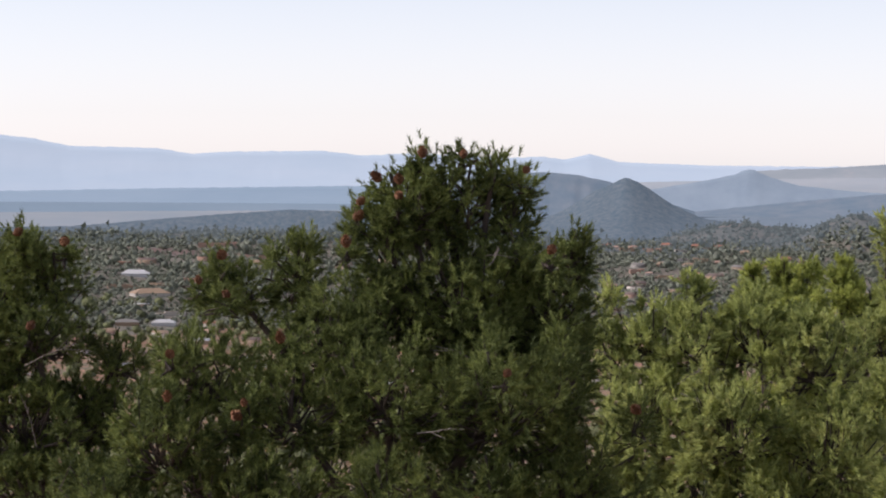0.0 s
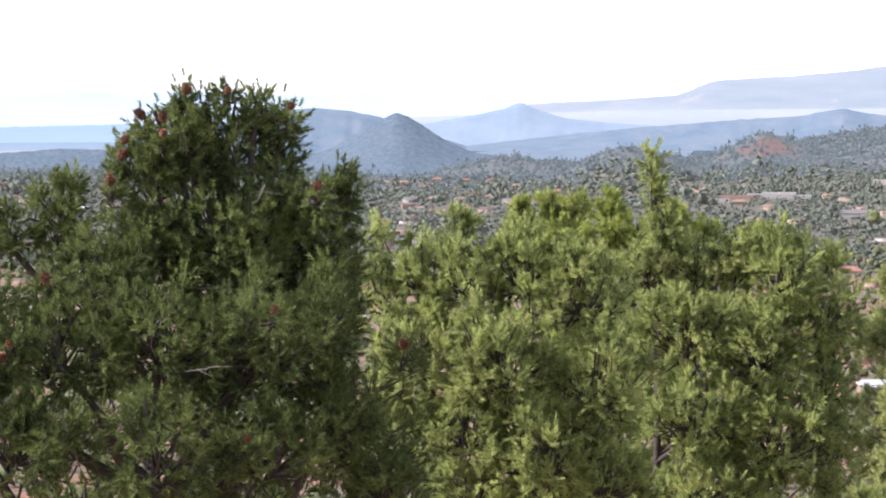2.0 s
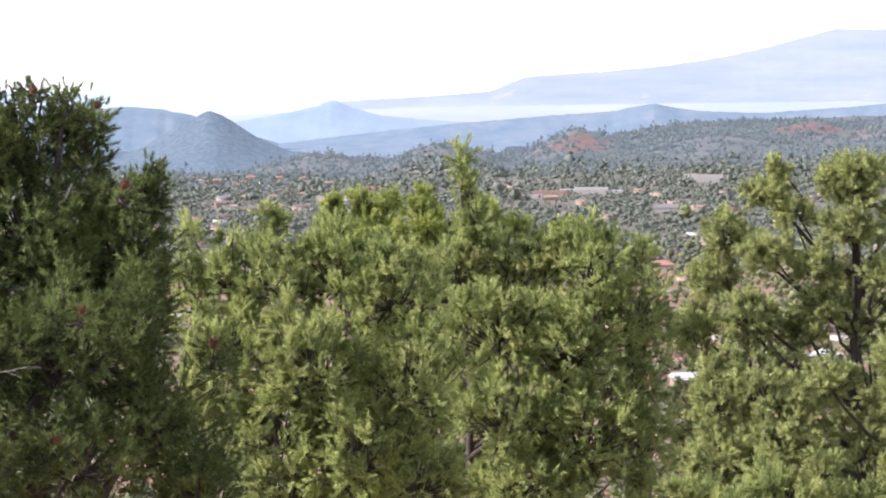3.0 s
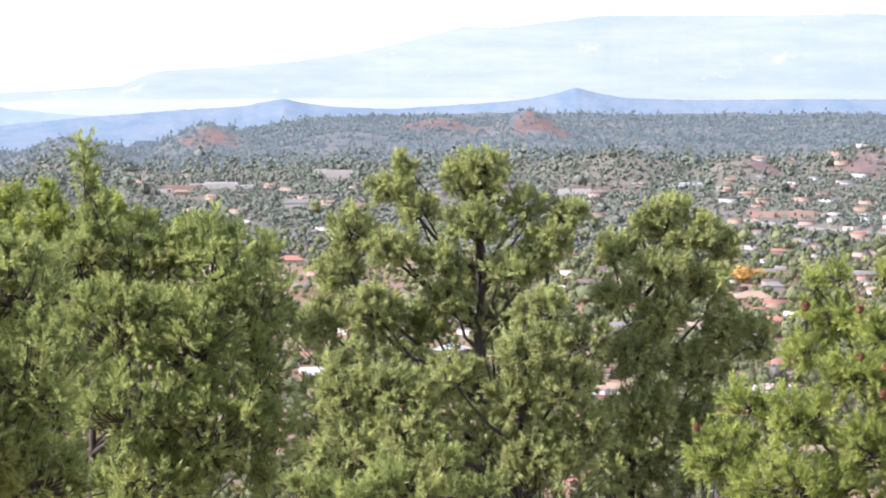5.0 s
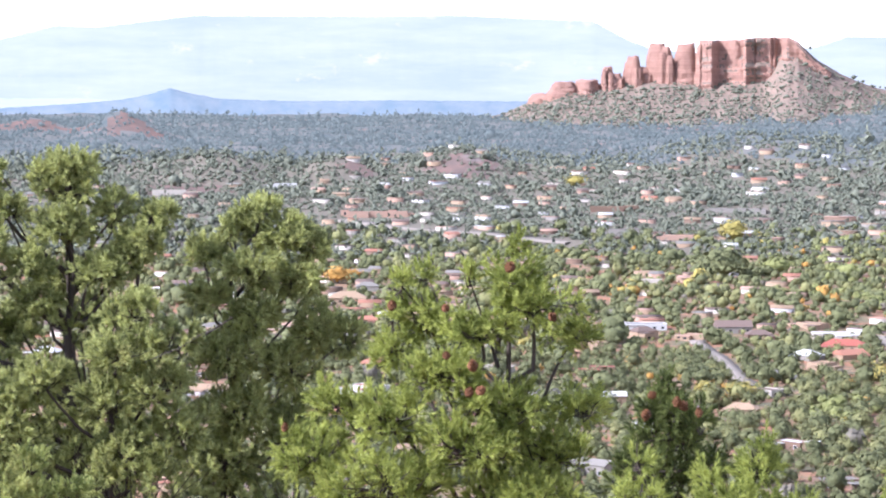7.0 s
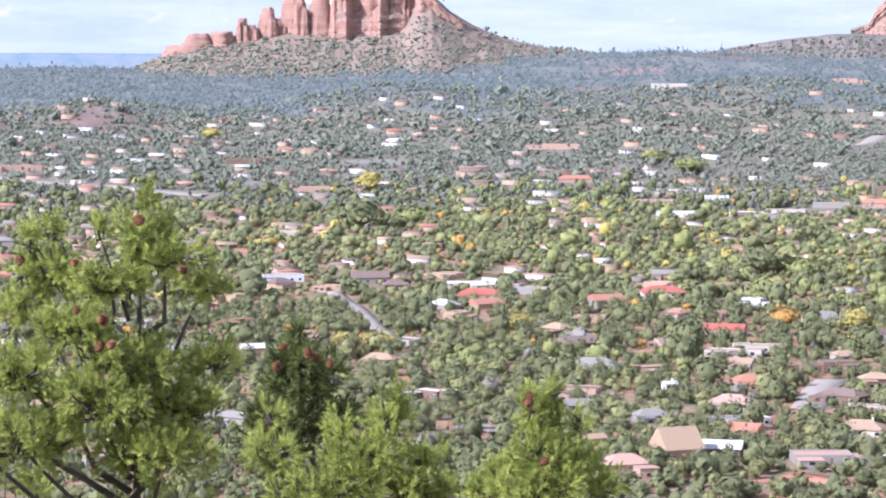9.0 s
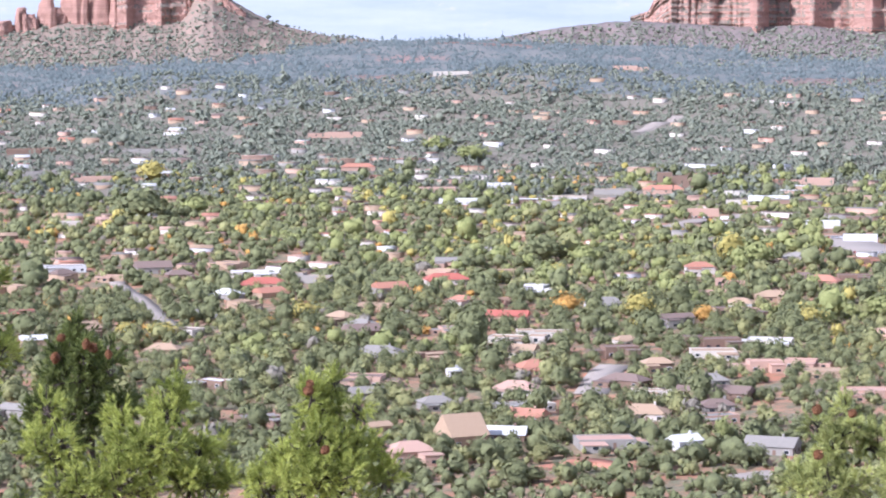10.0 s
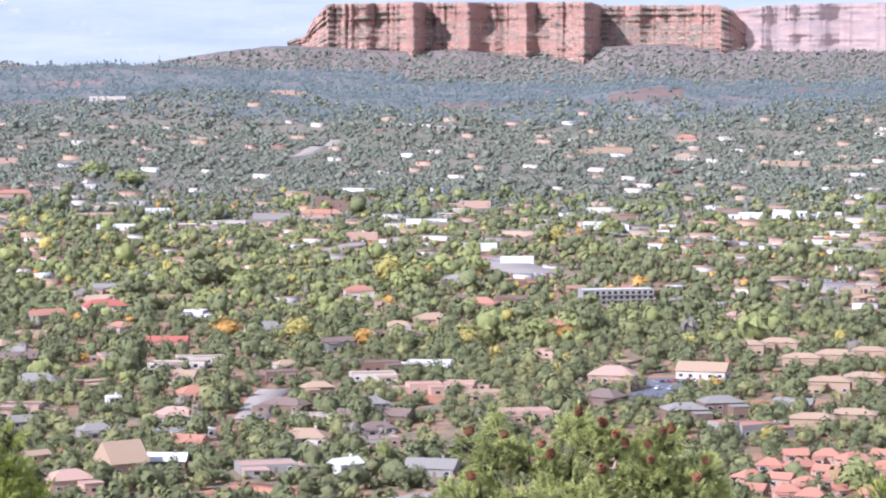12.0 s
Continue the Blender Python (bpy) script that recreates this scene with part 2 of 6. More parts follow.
EAST_Z = SLOPE_Z + [-36.0, -13.0, 34.0, 26.0, 46.0, 60.0, 60.0]
# azimuth, distance, elevation of the top, half width in degrees, half depth in metres, sharpness
HILLS = [
    (10.9, 3700, -0.93, 1.2, 170, 1.2), (8.2, 3500, -1.22, 1.4, 200, 1.0), (13.7, 3600, -1.16, 1.5, 180, 1.0), (17.2, 3700, -0.72, 1.3, 200, 1.3), (15.5, 3760, -0.84, 1.4, 180, 1.0),
    (19.0, 3250, -1.55, 1.5, 120, 1.0), (24.0, 3300, -1.42, 1.2, 110, 0.9), (21.6, 3240, -1.62, 0.9, 90, 1.0), (29.5, 3450, -1.10, 2.6, 170, 1.0), (36.8, 3500, -0.90, 4.4, 190, 0.8),
    (46.3, 3480, -0.83, 1.5, 110, 0.9), (51.0, 3500, -1.12, 3.0, 180, 0.9), (-4.0, 3450, -1.72, 8.0, 250, 0.8), (6.0, 3800, -1.36, 2.0, 160, 1.0), (36.0, 4080, -0.50, 5.0, 200, 0.8),
]


def eased(x, lo, hi):
    s = np.clip((x - lo) / (hi - lo), 0, 1)
    return s * s * (3 - 2 * s)


def ground_z(az, d):
    """Height of the ground at azimuths (degrees) and distances (metres)."""
    az, d = np.asarray(az, float), np.asarray(d, float)
    east, west = eased(az, 27.0, 33.0), 1 - eased(az, 5.0, 15.0)
    flat = np.interp(d, PROFILE_D, MIDDLE_Z) * (1 - east - west) + east * np.interp(d, PROFILE_D, EAST_Z) + west * np.interp(d, PROFILE_D, WEST_Z)
    z = flat.copy()
    for a, dist, el, wa, wd, sharp in HILLS:
        top = EYE.z + dist * math.tan(radians(el))
        r = np.sqrt(((az - a) / wa) ** 2 + ((d - dist) / wd) ** 2 + 0.01)
        k = np.clip(1.1 - r, 0, 1) ** sharp
        z = np.maximum(z, flat + (top - flat) * k)
    x, y = np.radians(az) * d, d
    wave = np.sin(x / 61 + 1.3 * np.sin(y / 83)) * np.sin(y / 71 + 0.7) + 0.5 * np.sin(x / 23 + y / 31) * np.sin(y / 27 - x / 45)
    return z + wave * np.interp(d, [0, 400, 1000, 2400, 3000, 4900], [0, 1, 1.2, 2.0, 4.0, 4.0])


def ground_at(az, d):
    p = heading(az)
    return np.array([p.x * d, p.y * d, float(ground_z(az, d))])


azs = np.concatenate([np.arange(-180, -14, 3.0), np.arange(-14, 58, 0.25), np.arange(58, 180, 3.0), [180.0]])
dists = np.concatenate([[0.0], np.geomspace(1.5, 960, 50), np.linspace(985, 2500, 70), np.linspace(2515, 4400, 126), np.linspace(4440, 4930, 10)])
A, D = np.meshgrid(azs, dists, indexing="ij")
Z = ground_z(A, D)
V = np.stack([np.sin(np.radians(A)) * D, np.cos(np.radians(A)) * D, Z], -1).reshape(-1, 3)
na, nd = A.shape
I, J = np.meshgrid(np.arange(na - 1), np.arange(nd - 1), indexing="ij")
Fq = np.stack([I * nd + J, I * nd + J + 1, (I + 1) * nd + J + 1, (I + 1) * nd + J], -1).reshape(-1, 4)[:, ::-1]
ground = put("ground", V, Fq, SOIL, smooth=True)
# bare slopes: azimuth, distance, half width in degrees, half depth in metres
BARE = [(18.6, 3090, 1.0, 42), (17.4, 3640, 0.7, 60), (22.0, 3190, 0.5, 30), (24.0, 3230, 0.7, 40), (10.9, 3620, 0.7, 50), (15.6, 3700, 0.9, 40), (14.3, 3380, 0.5, 30),
        (46.0, 3440, 1.0, 50), (42.6, 3420, 1.2, 40), (27.0, 3960, 1.7, 34), (36.4, 4040, 1.9, 16), (45.2, 3820, 1.3, 45), (40.2, 3840, 0.9, 40), (49.0, 3860, 1.2, 40), (13.0, 3700, 0.8, 40), (33.6, 3440, 0.5, 30), (-5.0, 3200, 1.2, 60)]


def bareness(az, d):
    """Above 0 on the bare slopes, with ragged edges."""
    out = np.full(len(az), -1.0)
    for a, q, wa, wd in BARE:
        out = np.maximum(out, 1 - np.sqrt(((az - a) / wa) ** 2 + ((d - q) / wd) ** 2))
    return out + 0.45 * np.sin(az * 11 + d / 13) * np.sin(d / 19 - az * 7) - 0.1


# the farthest faces take the ground colours that have haze painted in
for m in (WOOD_FLOOR, HAZED_SOIL, HAZED_SLOPE):
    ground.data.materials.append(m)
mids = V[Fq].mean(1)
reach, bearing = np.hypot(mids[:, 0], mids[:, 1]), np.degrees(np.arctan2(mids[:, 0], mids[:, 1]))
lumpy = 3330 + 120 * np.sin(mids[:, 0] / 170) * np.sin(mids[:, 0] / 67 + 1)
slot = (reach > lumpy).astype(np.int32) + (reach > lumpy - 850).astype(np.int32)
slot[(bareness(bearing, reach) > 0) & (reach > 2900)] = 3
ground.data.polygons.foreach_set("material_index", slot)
tagged(ground, "red and tan valley soil with dry grass", "ground", kind="structure")


def range_of(name, crest, dist, foot, run, mat, label, gully=0.02, seed=0, steps=24):
    """A mountain range: crest of (azimuth, elevation), sloping to its foot towards the town, with gullies and a back."""
    a0, a1 = crest[0][0], crest[-1][0]
    n = max(int((a1 - a0) / 0.06), 40)
    az = np.linspace(a0, a1, n)
    el = np.interp(az, [c[0] for c in crest], [c[1] for c in crest])
    rows = []
    for k in range(steps + 1):
        v = k / steps
        wob = np.array([noise.fractal(Vector((a * 1.1 + seed, v * 1.6, seed)), 0.9, 2.1, 5) for a in az])
        fine = np.array([noise.fractal(Vector((a * 6 + seed, 7, v * 0.4)), 0.9, 2.1, 3) for a in az])
        e = el + (foot - el) * v ** 0.8 + (0.012 * fine if k == 0 else 0)
        dd = dist - run * v + run * gully * (wob + 0.4 * fine) * min(1, v * 6)
        rows.append(np.stack([np.sin(np.radians(az)) * dd, np.cos(np.radians(az)) * dd, EYE.z + dd * np.tan(np.radians(e))], -1))
    behind = rows[0] * np.array([1.012, 1.012, 1.0]) - np.array([0, 0, 60.0])
    rows.insert(0, behind)
    v = np.stack(rows).reshape(-1, 3)
    m = len(rows)
    i, j = np.meshgrid(np.arange(m - 1), np.arange(n - 1), indexing="ij")
    f = np.stack([i * n + j, (i + 1) * n + j, (i + 1) * n + j + 1, i * n + j + 1], -1).reshape(-1, 4)
    return tagged(put(name, v, f, mat, smooth=True), label, "mountain", kind="structure")


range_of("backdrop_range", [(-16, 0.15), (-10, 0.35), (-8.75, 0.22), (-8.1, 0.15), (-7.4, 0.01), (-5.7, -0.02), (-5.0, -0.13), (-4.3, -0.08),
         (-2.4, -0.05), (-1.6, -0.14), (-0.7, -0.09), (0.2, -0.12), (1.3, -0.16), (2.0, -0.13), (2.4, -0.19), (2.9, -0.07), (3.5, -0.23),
         (5.2, -0.28), (7.4, -0.29), (9.5, -0.25)], 4860, -1.3, 60, HAZED_RANGE, "pale hazy blue mountain range far beyond the valley", seed=3)
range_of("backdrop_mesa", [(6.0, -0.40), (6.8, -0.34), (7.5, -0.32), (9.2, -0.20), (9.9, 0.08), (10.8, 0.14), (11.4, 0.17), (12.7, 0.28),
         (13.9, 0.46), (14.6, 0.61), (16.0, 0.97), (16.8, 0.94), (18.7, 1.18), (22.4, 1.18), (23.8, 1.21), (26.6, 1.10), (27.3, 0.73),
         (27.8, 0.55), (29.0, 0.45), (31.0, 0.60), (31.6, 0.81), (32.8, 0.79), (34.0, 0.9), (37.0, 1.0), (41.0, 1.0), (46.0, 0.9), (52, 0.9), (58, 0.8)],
         4840, -1.0, 260, HAZED_MESA, "hazy blue flat-topped mesa across the valley", seed=9)
range_of("backdrop_plain", [(-16, -0.98), (-1.5, -0.95), (4, -0.62), (8, -0.50), (13, -0.47), (16.5, -0.46), (18.5, -0.56), (21, -0.8)], 4650, -1.6, 40, HAZED_PLAIN,
         "pale hazy plain in the distance", seed=5, steps=8)
range_of("backdrop_band", [(-16, -0.95), (-8.75, -0.89), (-5.4, -0.81), (-1.6, -0.74), (0.5, -0.78), (2.5, -0.95)], 4600, -1.10, 40, HAZED_BAND,
         "hazy dark blue wooded bench in the distance", seed=6, steps=8)
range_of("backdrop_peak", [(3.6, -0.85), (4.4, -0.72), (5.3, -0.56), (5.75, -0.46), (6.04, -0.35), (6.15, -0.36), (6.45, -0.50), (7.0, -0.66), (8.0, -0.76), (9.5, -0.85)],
         4560, -1.5, 90, HAZED_PEAK, "hazy blue peak standing on the plain", 0.03, 31)
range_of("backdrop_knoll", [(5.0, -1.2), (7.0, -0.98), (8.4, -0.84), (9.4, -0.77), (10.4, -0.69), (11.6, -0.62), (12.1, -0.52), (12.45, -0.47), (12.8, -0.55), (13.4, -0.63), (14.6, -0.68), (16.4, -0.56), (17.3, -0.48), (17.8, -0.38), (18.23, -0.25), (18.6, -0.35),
         (19.2, -0.46), (20.5, -0.50), (23.0, -0.48), (26.0, -0.50), (28.0, -0.6)], 4480, -1.3, 140, HAZED_KNOLL, "hazy blue-grey wooded knolls in the valley", 0.04, 32)
range_of("backdrop_shoulder", [(-1.0, -1.05), (0.6, -0.62), (1.3, -0.48), (1.96, -0.44), (2.6, -0.48), (3.3, -0.62), (4.2, -0.95), (5.0, -1.2)], 4200, -1.9, 160, HAZED_KNOLL, "hazy speckled blue-grey shoulder behind the cone hill", 0.04, 33)
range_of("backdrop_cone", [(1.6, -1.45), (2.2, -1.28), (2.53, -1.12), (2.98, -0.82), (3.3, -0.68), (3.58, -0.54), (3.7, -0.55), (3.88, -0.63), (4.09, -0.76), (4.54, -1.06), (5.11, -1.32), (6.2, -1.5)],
         3900, -2.1, 240, HAZED_HILL, "hazy blue-grey cone-shaped wooded hill", 0.02, 34)
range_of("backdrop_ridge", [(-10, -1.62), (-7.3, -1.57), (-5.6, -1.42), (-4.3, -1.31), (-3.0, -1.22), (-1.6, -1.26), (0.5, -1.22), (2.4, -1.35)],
         3900, -2.2, 120, HAZED_HILL, "hazy blue-grey wooded ridge below the plain", seed=7, steps=12)


# ---- red rocks ----
def buttress(az, width, top, low, dist, rng, lean=0.0):
    """A weathered sandstone pillar with ledges: (verts, faces)."""
    n, m = 18, 22
    w = dist * math.radians(width) / 2
    c = place(az, 0, dist)
    z0, z1 = EYE.z + dist * math.tan(radians(low)), EYE.z + dist * math.tan(radians(top))
    ang = np.linspace(0, 2 * np.pi, n, endpoint=False)
    lump = 1 + 0.16 * np.sin(2 * ang + rng.uniform(0, 6)) + 0.12 * np.sin(3 * ang + rng.uniform(0, 6)) + 0.08 * np.sin(5 * ang + rng.uniform(0, 6))
    vs = []
    ledges = np.cumsum(rng.choice([0.0, 0.0, 0.05, -0.04, 0.07], m))[::-1]
    for k in range(m):
        v = k / (m - 1)
        step = 1.0 + 0.45 * (1 - v) ** 2 + 0.6 * ledges[k] - 1.9 * max(0, v - 0.72) ** 1.6
        r = w * step * (lump + 0.06 * rng.normal(size=n))
        vs.append(np.stack([c[0] + r * np.cos(ang) + lean * v, c[1] + r * np.sin(ang), np.full(n, z0 + (z1 - z0) * v) + rng.normal(size=n) * 0.8], -1))
    vs.append(np.tile(np.array([[c[0] + lean, c[1], z1]]), (n, 1)))
    i, j = np.meshgrid(np.arange(m), np.arange(n), indexing="ij")
    k = (j + 1) % n
    f = np.stack([i * n + j, i * n + k, (i + 1) * n + k, (i + 1) * n + j], -1).reshape(-1, 4)
    return np.concatenate(vs), f


def rocks(name, pillars, dist, label, seed):
    rng = np.random.default_rng(seed)
    vs, fs, n = [], [], 0
    for az, width, top, low in pillars:
        for off, wide, cut in ((0, 1.0, 0.0), (-0.3, 0.6, 0.16), (0.34, 0.55, 0.26), (0.05, 0.7, 0.1)):
            v, f = buttress(az + off * width, width * wide, top - cut * (top - low) * rng.uniform(0.5, 1.3), low, dist + rng.uniform(-14, 14), rng)
            vs.append(v)
            fs.append(f + n)
            n += len(v)
    return tagged(put(name, np.concatenate(vs), np.concatenate(fs), ROCK), label, "rock formation", kind="structure")


PILLARS = [(25.65, 0.45, -0.34, -0.8), (26.05, 0.5, -0.10, -0.7), (26.5, 0.5, -0.06, -0.6), (26.90, 0.20, 0.20, -0.4), (27.08, 0.24, 0.06, -0.4), (27.40, 0.26, 0.40, -0.4),
           (27.62, 0.28, 0.20, -0.4), (27.88, 0.30, 0.66, -0.4), (28.05, 0.22, 0.60, -0.4), (28.16, 0.2, 0.36, -0.4), (28.44, 0.36, 0.65, -0.4), (28.83, 0.30, 0.72, -0.3), (29.45, 0.3, 0.72, -0.3)]
rocks("red_rock_butte", PILLARS, 4250, "red sandstone butte with a row of spires", 11)
range_of("butte_talus", [(24.2, -0.85), (24.8, -0.75), (25.4, -0.48), (26.1, -0.2), (27.0, -0.10), (28.0, -0.02), (28.7, 0.06), (30.0, 0.12), (30.4, 0.62), (30.62, 0.72), (31.0, 0.36),
         (31.5, 0.06), (32.1, -0.18), (32.9, -0.36), (34.0, -0.48), (36.0, -0.6)], 4262, -1.15, 330, RED_TALUS, "red scree slope with scrub below the butte", 0.07, 21)


LEDGES = []      # where scrub grows on the cliffs


def cliff_of(name, crest, dist, foot, mat, label, seed, deep=105.0, rows=34, slope=60.0, grain=1.0, bays=(), tiers=((0.0, 0.0), (0.3, 0.03), (0.58, 0.55), (0.8, 0.6), (1.0, 1.0))):
    """A sandstone wall in tiers, with buttresses, bays and ledges, under a flat top. bays: (azimuth, metres out of the wall)."""
    az = np.arange(crest[0][0], crest[-1][0], 0.022)
    el = np.interp(az, [c[0] for c in crest], [c[1] for c in crest])
    bay = np.array([noise.fractal(Vector((a * 0.8 * grain + seed, 0.3, seed)), 0.8, 2.0, 3) for a in az]) * deep
    if bays:
        bay = 0.22 * bay + np.interp(az, [b[0] for b in bays], [b[1] for b in bays])
    rib = np.array([noise.fractal(Vector((a * 5.5 * grain + seed, 4.1, seed)), 0.8, 2.0, 3) for a in az])
    teeth = np.array([noise.fractal(Vector((a * 9.0 + seed, 9.2, seed)), 0.8, 2.0, 2) for a in az])
    crack = np.array([max(0.0, 1 - abs(noise.noise(Vector((a * 3.2, 6.6, seed)))) / 0.05) for a in az])
    patch = [np.array([noise.noise(Vector((a * 2.2, 3.3 * q, seed))) for a in az]) for q in range(3)]
    out = []
    for k in range(rows):
        v = k / (rows - 1)
        shift = np.array([noise.noise(Vector((a * 1.7, 2.2, seed))) for a in az]) * 0.10
        apron = np.interp(v + shift, [t[0] for t in tiers], [t[1] for t in tiers])
        fine = np.array([noise.noise(Vector((a * 14, k * 0.9, seed))) for a in az])
        dd = dist - slope * apron - bay * (1 - 0.45 * apron) - 0.05 * deep * rib - 2.0 * fine - (0, 4.0, 6.5, 2.5)[k * 7 % 4] * np.clip(0.5 + 2 * patch[k // 4 % 3], 0, 1.4) + 10 * crack * (1 - apron)
        e = el + (foot - el) * v + (0.018 * teeth if k == 0 else 0)
        out.append(np.stack([np.sin(np.radians(az)) * dd, np.cos(np.radians(az)) * dd, EYE.z + dist * np.tan(np.radians(e))], -1))
    far = np.array([1.06, 1.06, 1.0])
    out.insert(0, out[0] * far + np.array([0, 0, 1.0]))
    out.insert(0, out[0] * np.array([1, 1, 0]) - np.array([0, 0, 20.0]))
    n, m = len(az), len(out)
    i, j = np.meshgrid(np.arange(m - 1), np.arange(n - 1), indexing="ij")
    f = np.stack([i * n + j, (i + 1) * n + j, (i + 1) * n + j + 1, i * n + j + 1], -1).reshape(-1, 4)
    ob = put(name, np.concatenate(out), f, mat)
    ob.data.materials.append(RED_TALUS)
    v = np.concatenate(out)[f]
    nrm = np.cross(v[:, 2] - v[:, 0], v[:, 3] - v[:, 1])
    lying = np.abs(nrm[:, 2]) / (np.linalg.norm(nrm, axis=1) + 1e-9) > 0.6
    lying[:2 * (n - 1)] = False
    if mat is ROCK:
        ob.data.polygons.foreach_set("material_index", lying.astype(np.int32))
        LEDGES.append(v[lying].mean(1))
    return tagged(ob, label, "cliff", kind="structure")


cliff_of("butte_wall", [(28.68, 0.5), (28.76, 0.68), (29.0, 0.73), (29.4, 0.74), (29.85, 0.79), (30.45, 0.79), (30.6, 0.72), (30.8, 0.5), (30.95, 0.33), (31.3, 0.1)], 4245, -0.4, ROCK, "red sandstone wall of the spired butte", 31, 30, 30, 30, 2.2,
         [(28.68, 12), (28.95, 26), (29.1, -4), (29.5, 2), (29.62, 20), (29.75, 4), (30.1, 0), (30.3, -8), (30.42, 22), (31.3, 18)])
cliff_of("mesa_cliff", [(38.9, 0.0), (39.25, 0.12), (39.4, 0.42), (39.7, 0.74), (41.5, 0.78), (44.9, 0.77), (45.1, 0.72), (47.4, 0.72), (47.7, 0.60), (48.0, 0.3)],
         4330, -0.62, ROCK, "red sandstone mesa wall with buttresses in sun and shade", 35, slope=72.0, rows=48,
         bays=[(38.9, -30), (39.7, 25), (40.5, 10), (40.7, -20), (41.25, 0), (41.38, 62), (41.5, 48), (41.62, -30), (42.1, -8), (42.5, 30), (42.75, -10), (43.2, -25), (43.5, 20), (43.62, 72), (43.8, 35),
               (44.1, 30), (44.5, 55), (44.78, 95), (44.95, 60), (45.1, -50), (46.0, -70), (46.8, -40), (47.35, -30), (47.48, 40), (47.6, 35), (48.0, -30)])
cliff_of("far_mesa_cliff", [(47.3, 0.5), (47.6, 0.62), (48.4, 0.70), (49.5, 0.74), (51.0, 0.76), (54.0, 0.72), (57.0, 0.7)], 4420, -0.3, HAZED_ROCK,
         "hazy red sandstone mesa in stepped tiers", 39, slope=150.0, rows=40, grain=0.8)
range_of("mesa_talus", [(34.5, -0.62), (36.0, -0.45), (37.5, -0.2), (38.6, -0.08), (39.2, -0.08), (40.5, -0.15), (41.3, -0.2), (42.3, -0.15), (43.4, -0.28), (44.8, -0.30), (45.2, -0.1), (46.3, -0.05), (47.2, -0.15), (48.5, -0.2), (50.7, -0.2), (55, -0.2)],
         4262, -1.0, 330, TALUS, "red scree slope with scrub below the mesa", 0.08, 22)


# ---- treetops by the viewpoint ----
def blades(count, length, width, spread, twig, rng, upturn=0.0):
    """A tuft: slim blades set round a twig that runs along z. (verts, faces)"""
    vs = []
    for k in range(count):
        s = k / count
        a = k * 2.4 + rng.uniform(-0.4, 0.4)
        tilt = spread * (1.05 - 0.65 * s) + rng.uniform(-0.15, 0.15)
        d = np.array([math.cos(a) * math.sin(tilt), math.sin(a) * math.sin(tilt), math.cos(tilt)])
        side = np.cross(d, [0.3, 0.2, 0.9])
        side = side / np.linalg.norm(side) * width / 2
        root = np.array([0, 0, twig * s])
        tip = root + d * length * rng.uniform(0.75, 1.15) + np.array([0, 0, upturn * length])
        vs += [root + side, tip, root - side]
    f = np.arange(3 * count).reshape(-1, 3)
    return np.array(vs), f


seeded = np.random.default_rng(5)
TUFT_PINE = blades(16, 0.024, 0.0054, 1.1, 0.026, seeded, 0.05)
TUFT_JUNIPER = blades(14, 0.022, 0.0072, 1.0, 0.036, seeded, 0.1)
TUFT_FAR = blades(14, 0.042, 0.0120, 1.1, 0.045, seeded, 0.05)


def cone_mesh():
    """An open pinyon cone: rings of thick scales round a core."""
    vs, fs, n = [], [], 0
    for ring in range(5):
        r, z = (0.012, 0.019, 0.021, 0.016, 0.008)[ring], -0.018 + 0.009 * ring
        for k in range(7):
            a = 2 * math.pi * (k + 0.5 * (ring % 2)) / 7
            o, s = np.array([math.cos(a), math.sin(a), 0]), np.array([-math.sin(a), math.cos(a), 0])
            c = np.array([0, 0, z])
            q = [c - s * 0.004, c + s * 0.004, c + o * r + s * 0.008 + [0, 0, 0.004], c + o * r * 1.15 + [0, 0, 0.007], c + o * r - s * 0.008 + [0, 0, 0.004], c + o * r * 0.7 - [0, 0, 0.005]]
            vs += q
            fs += [[n, n + 1, n + 2, n + 4], [n + 2, n + 3, n + 4, n + 4], [n, n + 4, n + 5, n + 5], [n + 1, n + 5, n + 2, n + 2], [n + 2, n + 5, n + 4, n + 4]]
            n += 6
    tri = []
    for q in fs:
        tri.append(q[:3])
        if q[3] != q[2]:
            tri.append([q[0], q[2], q[3]])
    return mesh_from("pine_cone", vs, tri, [CONE])


CONE_MESH = cone_mesh()


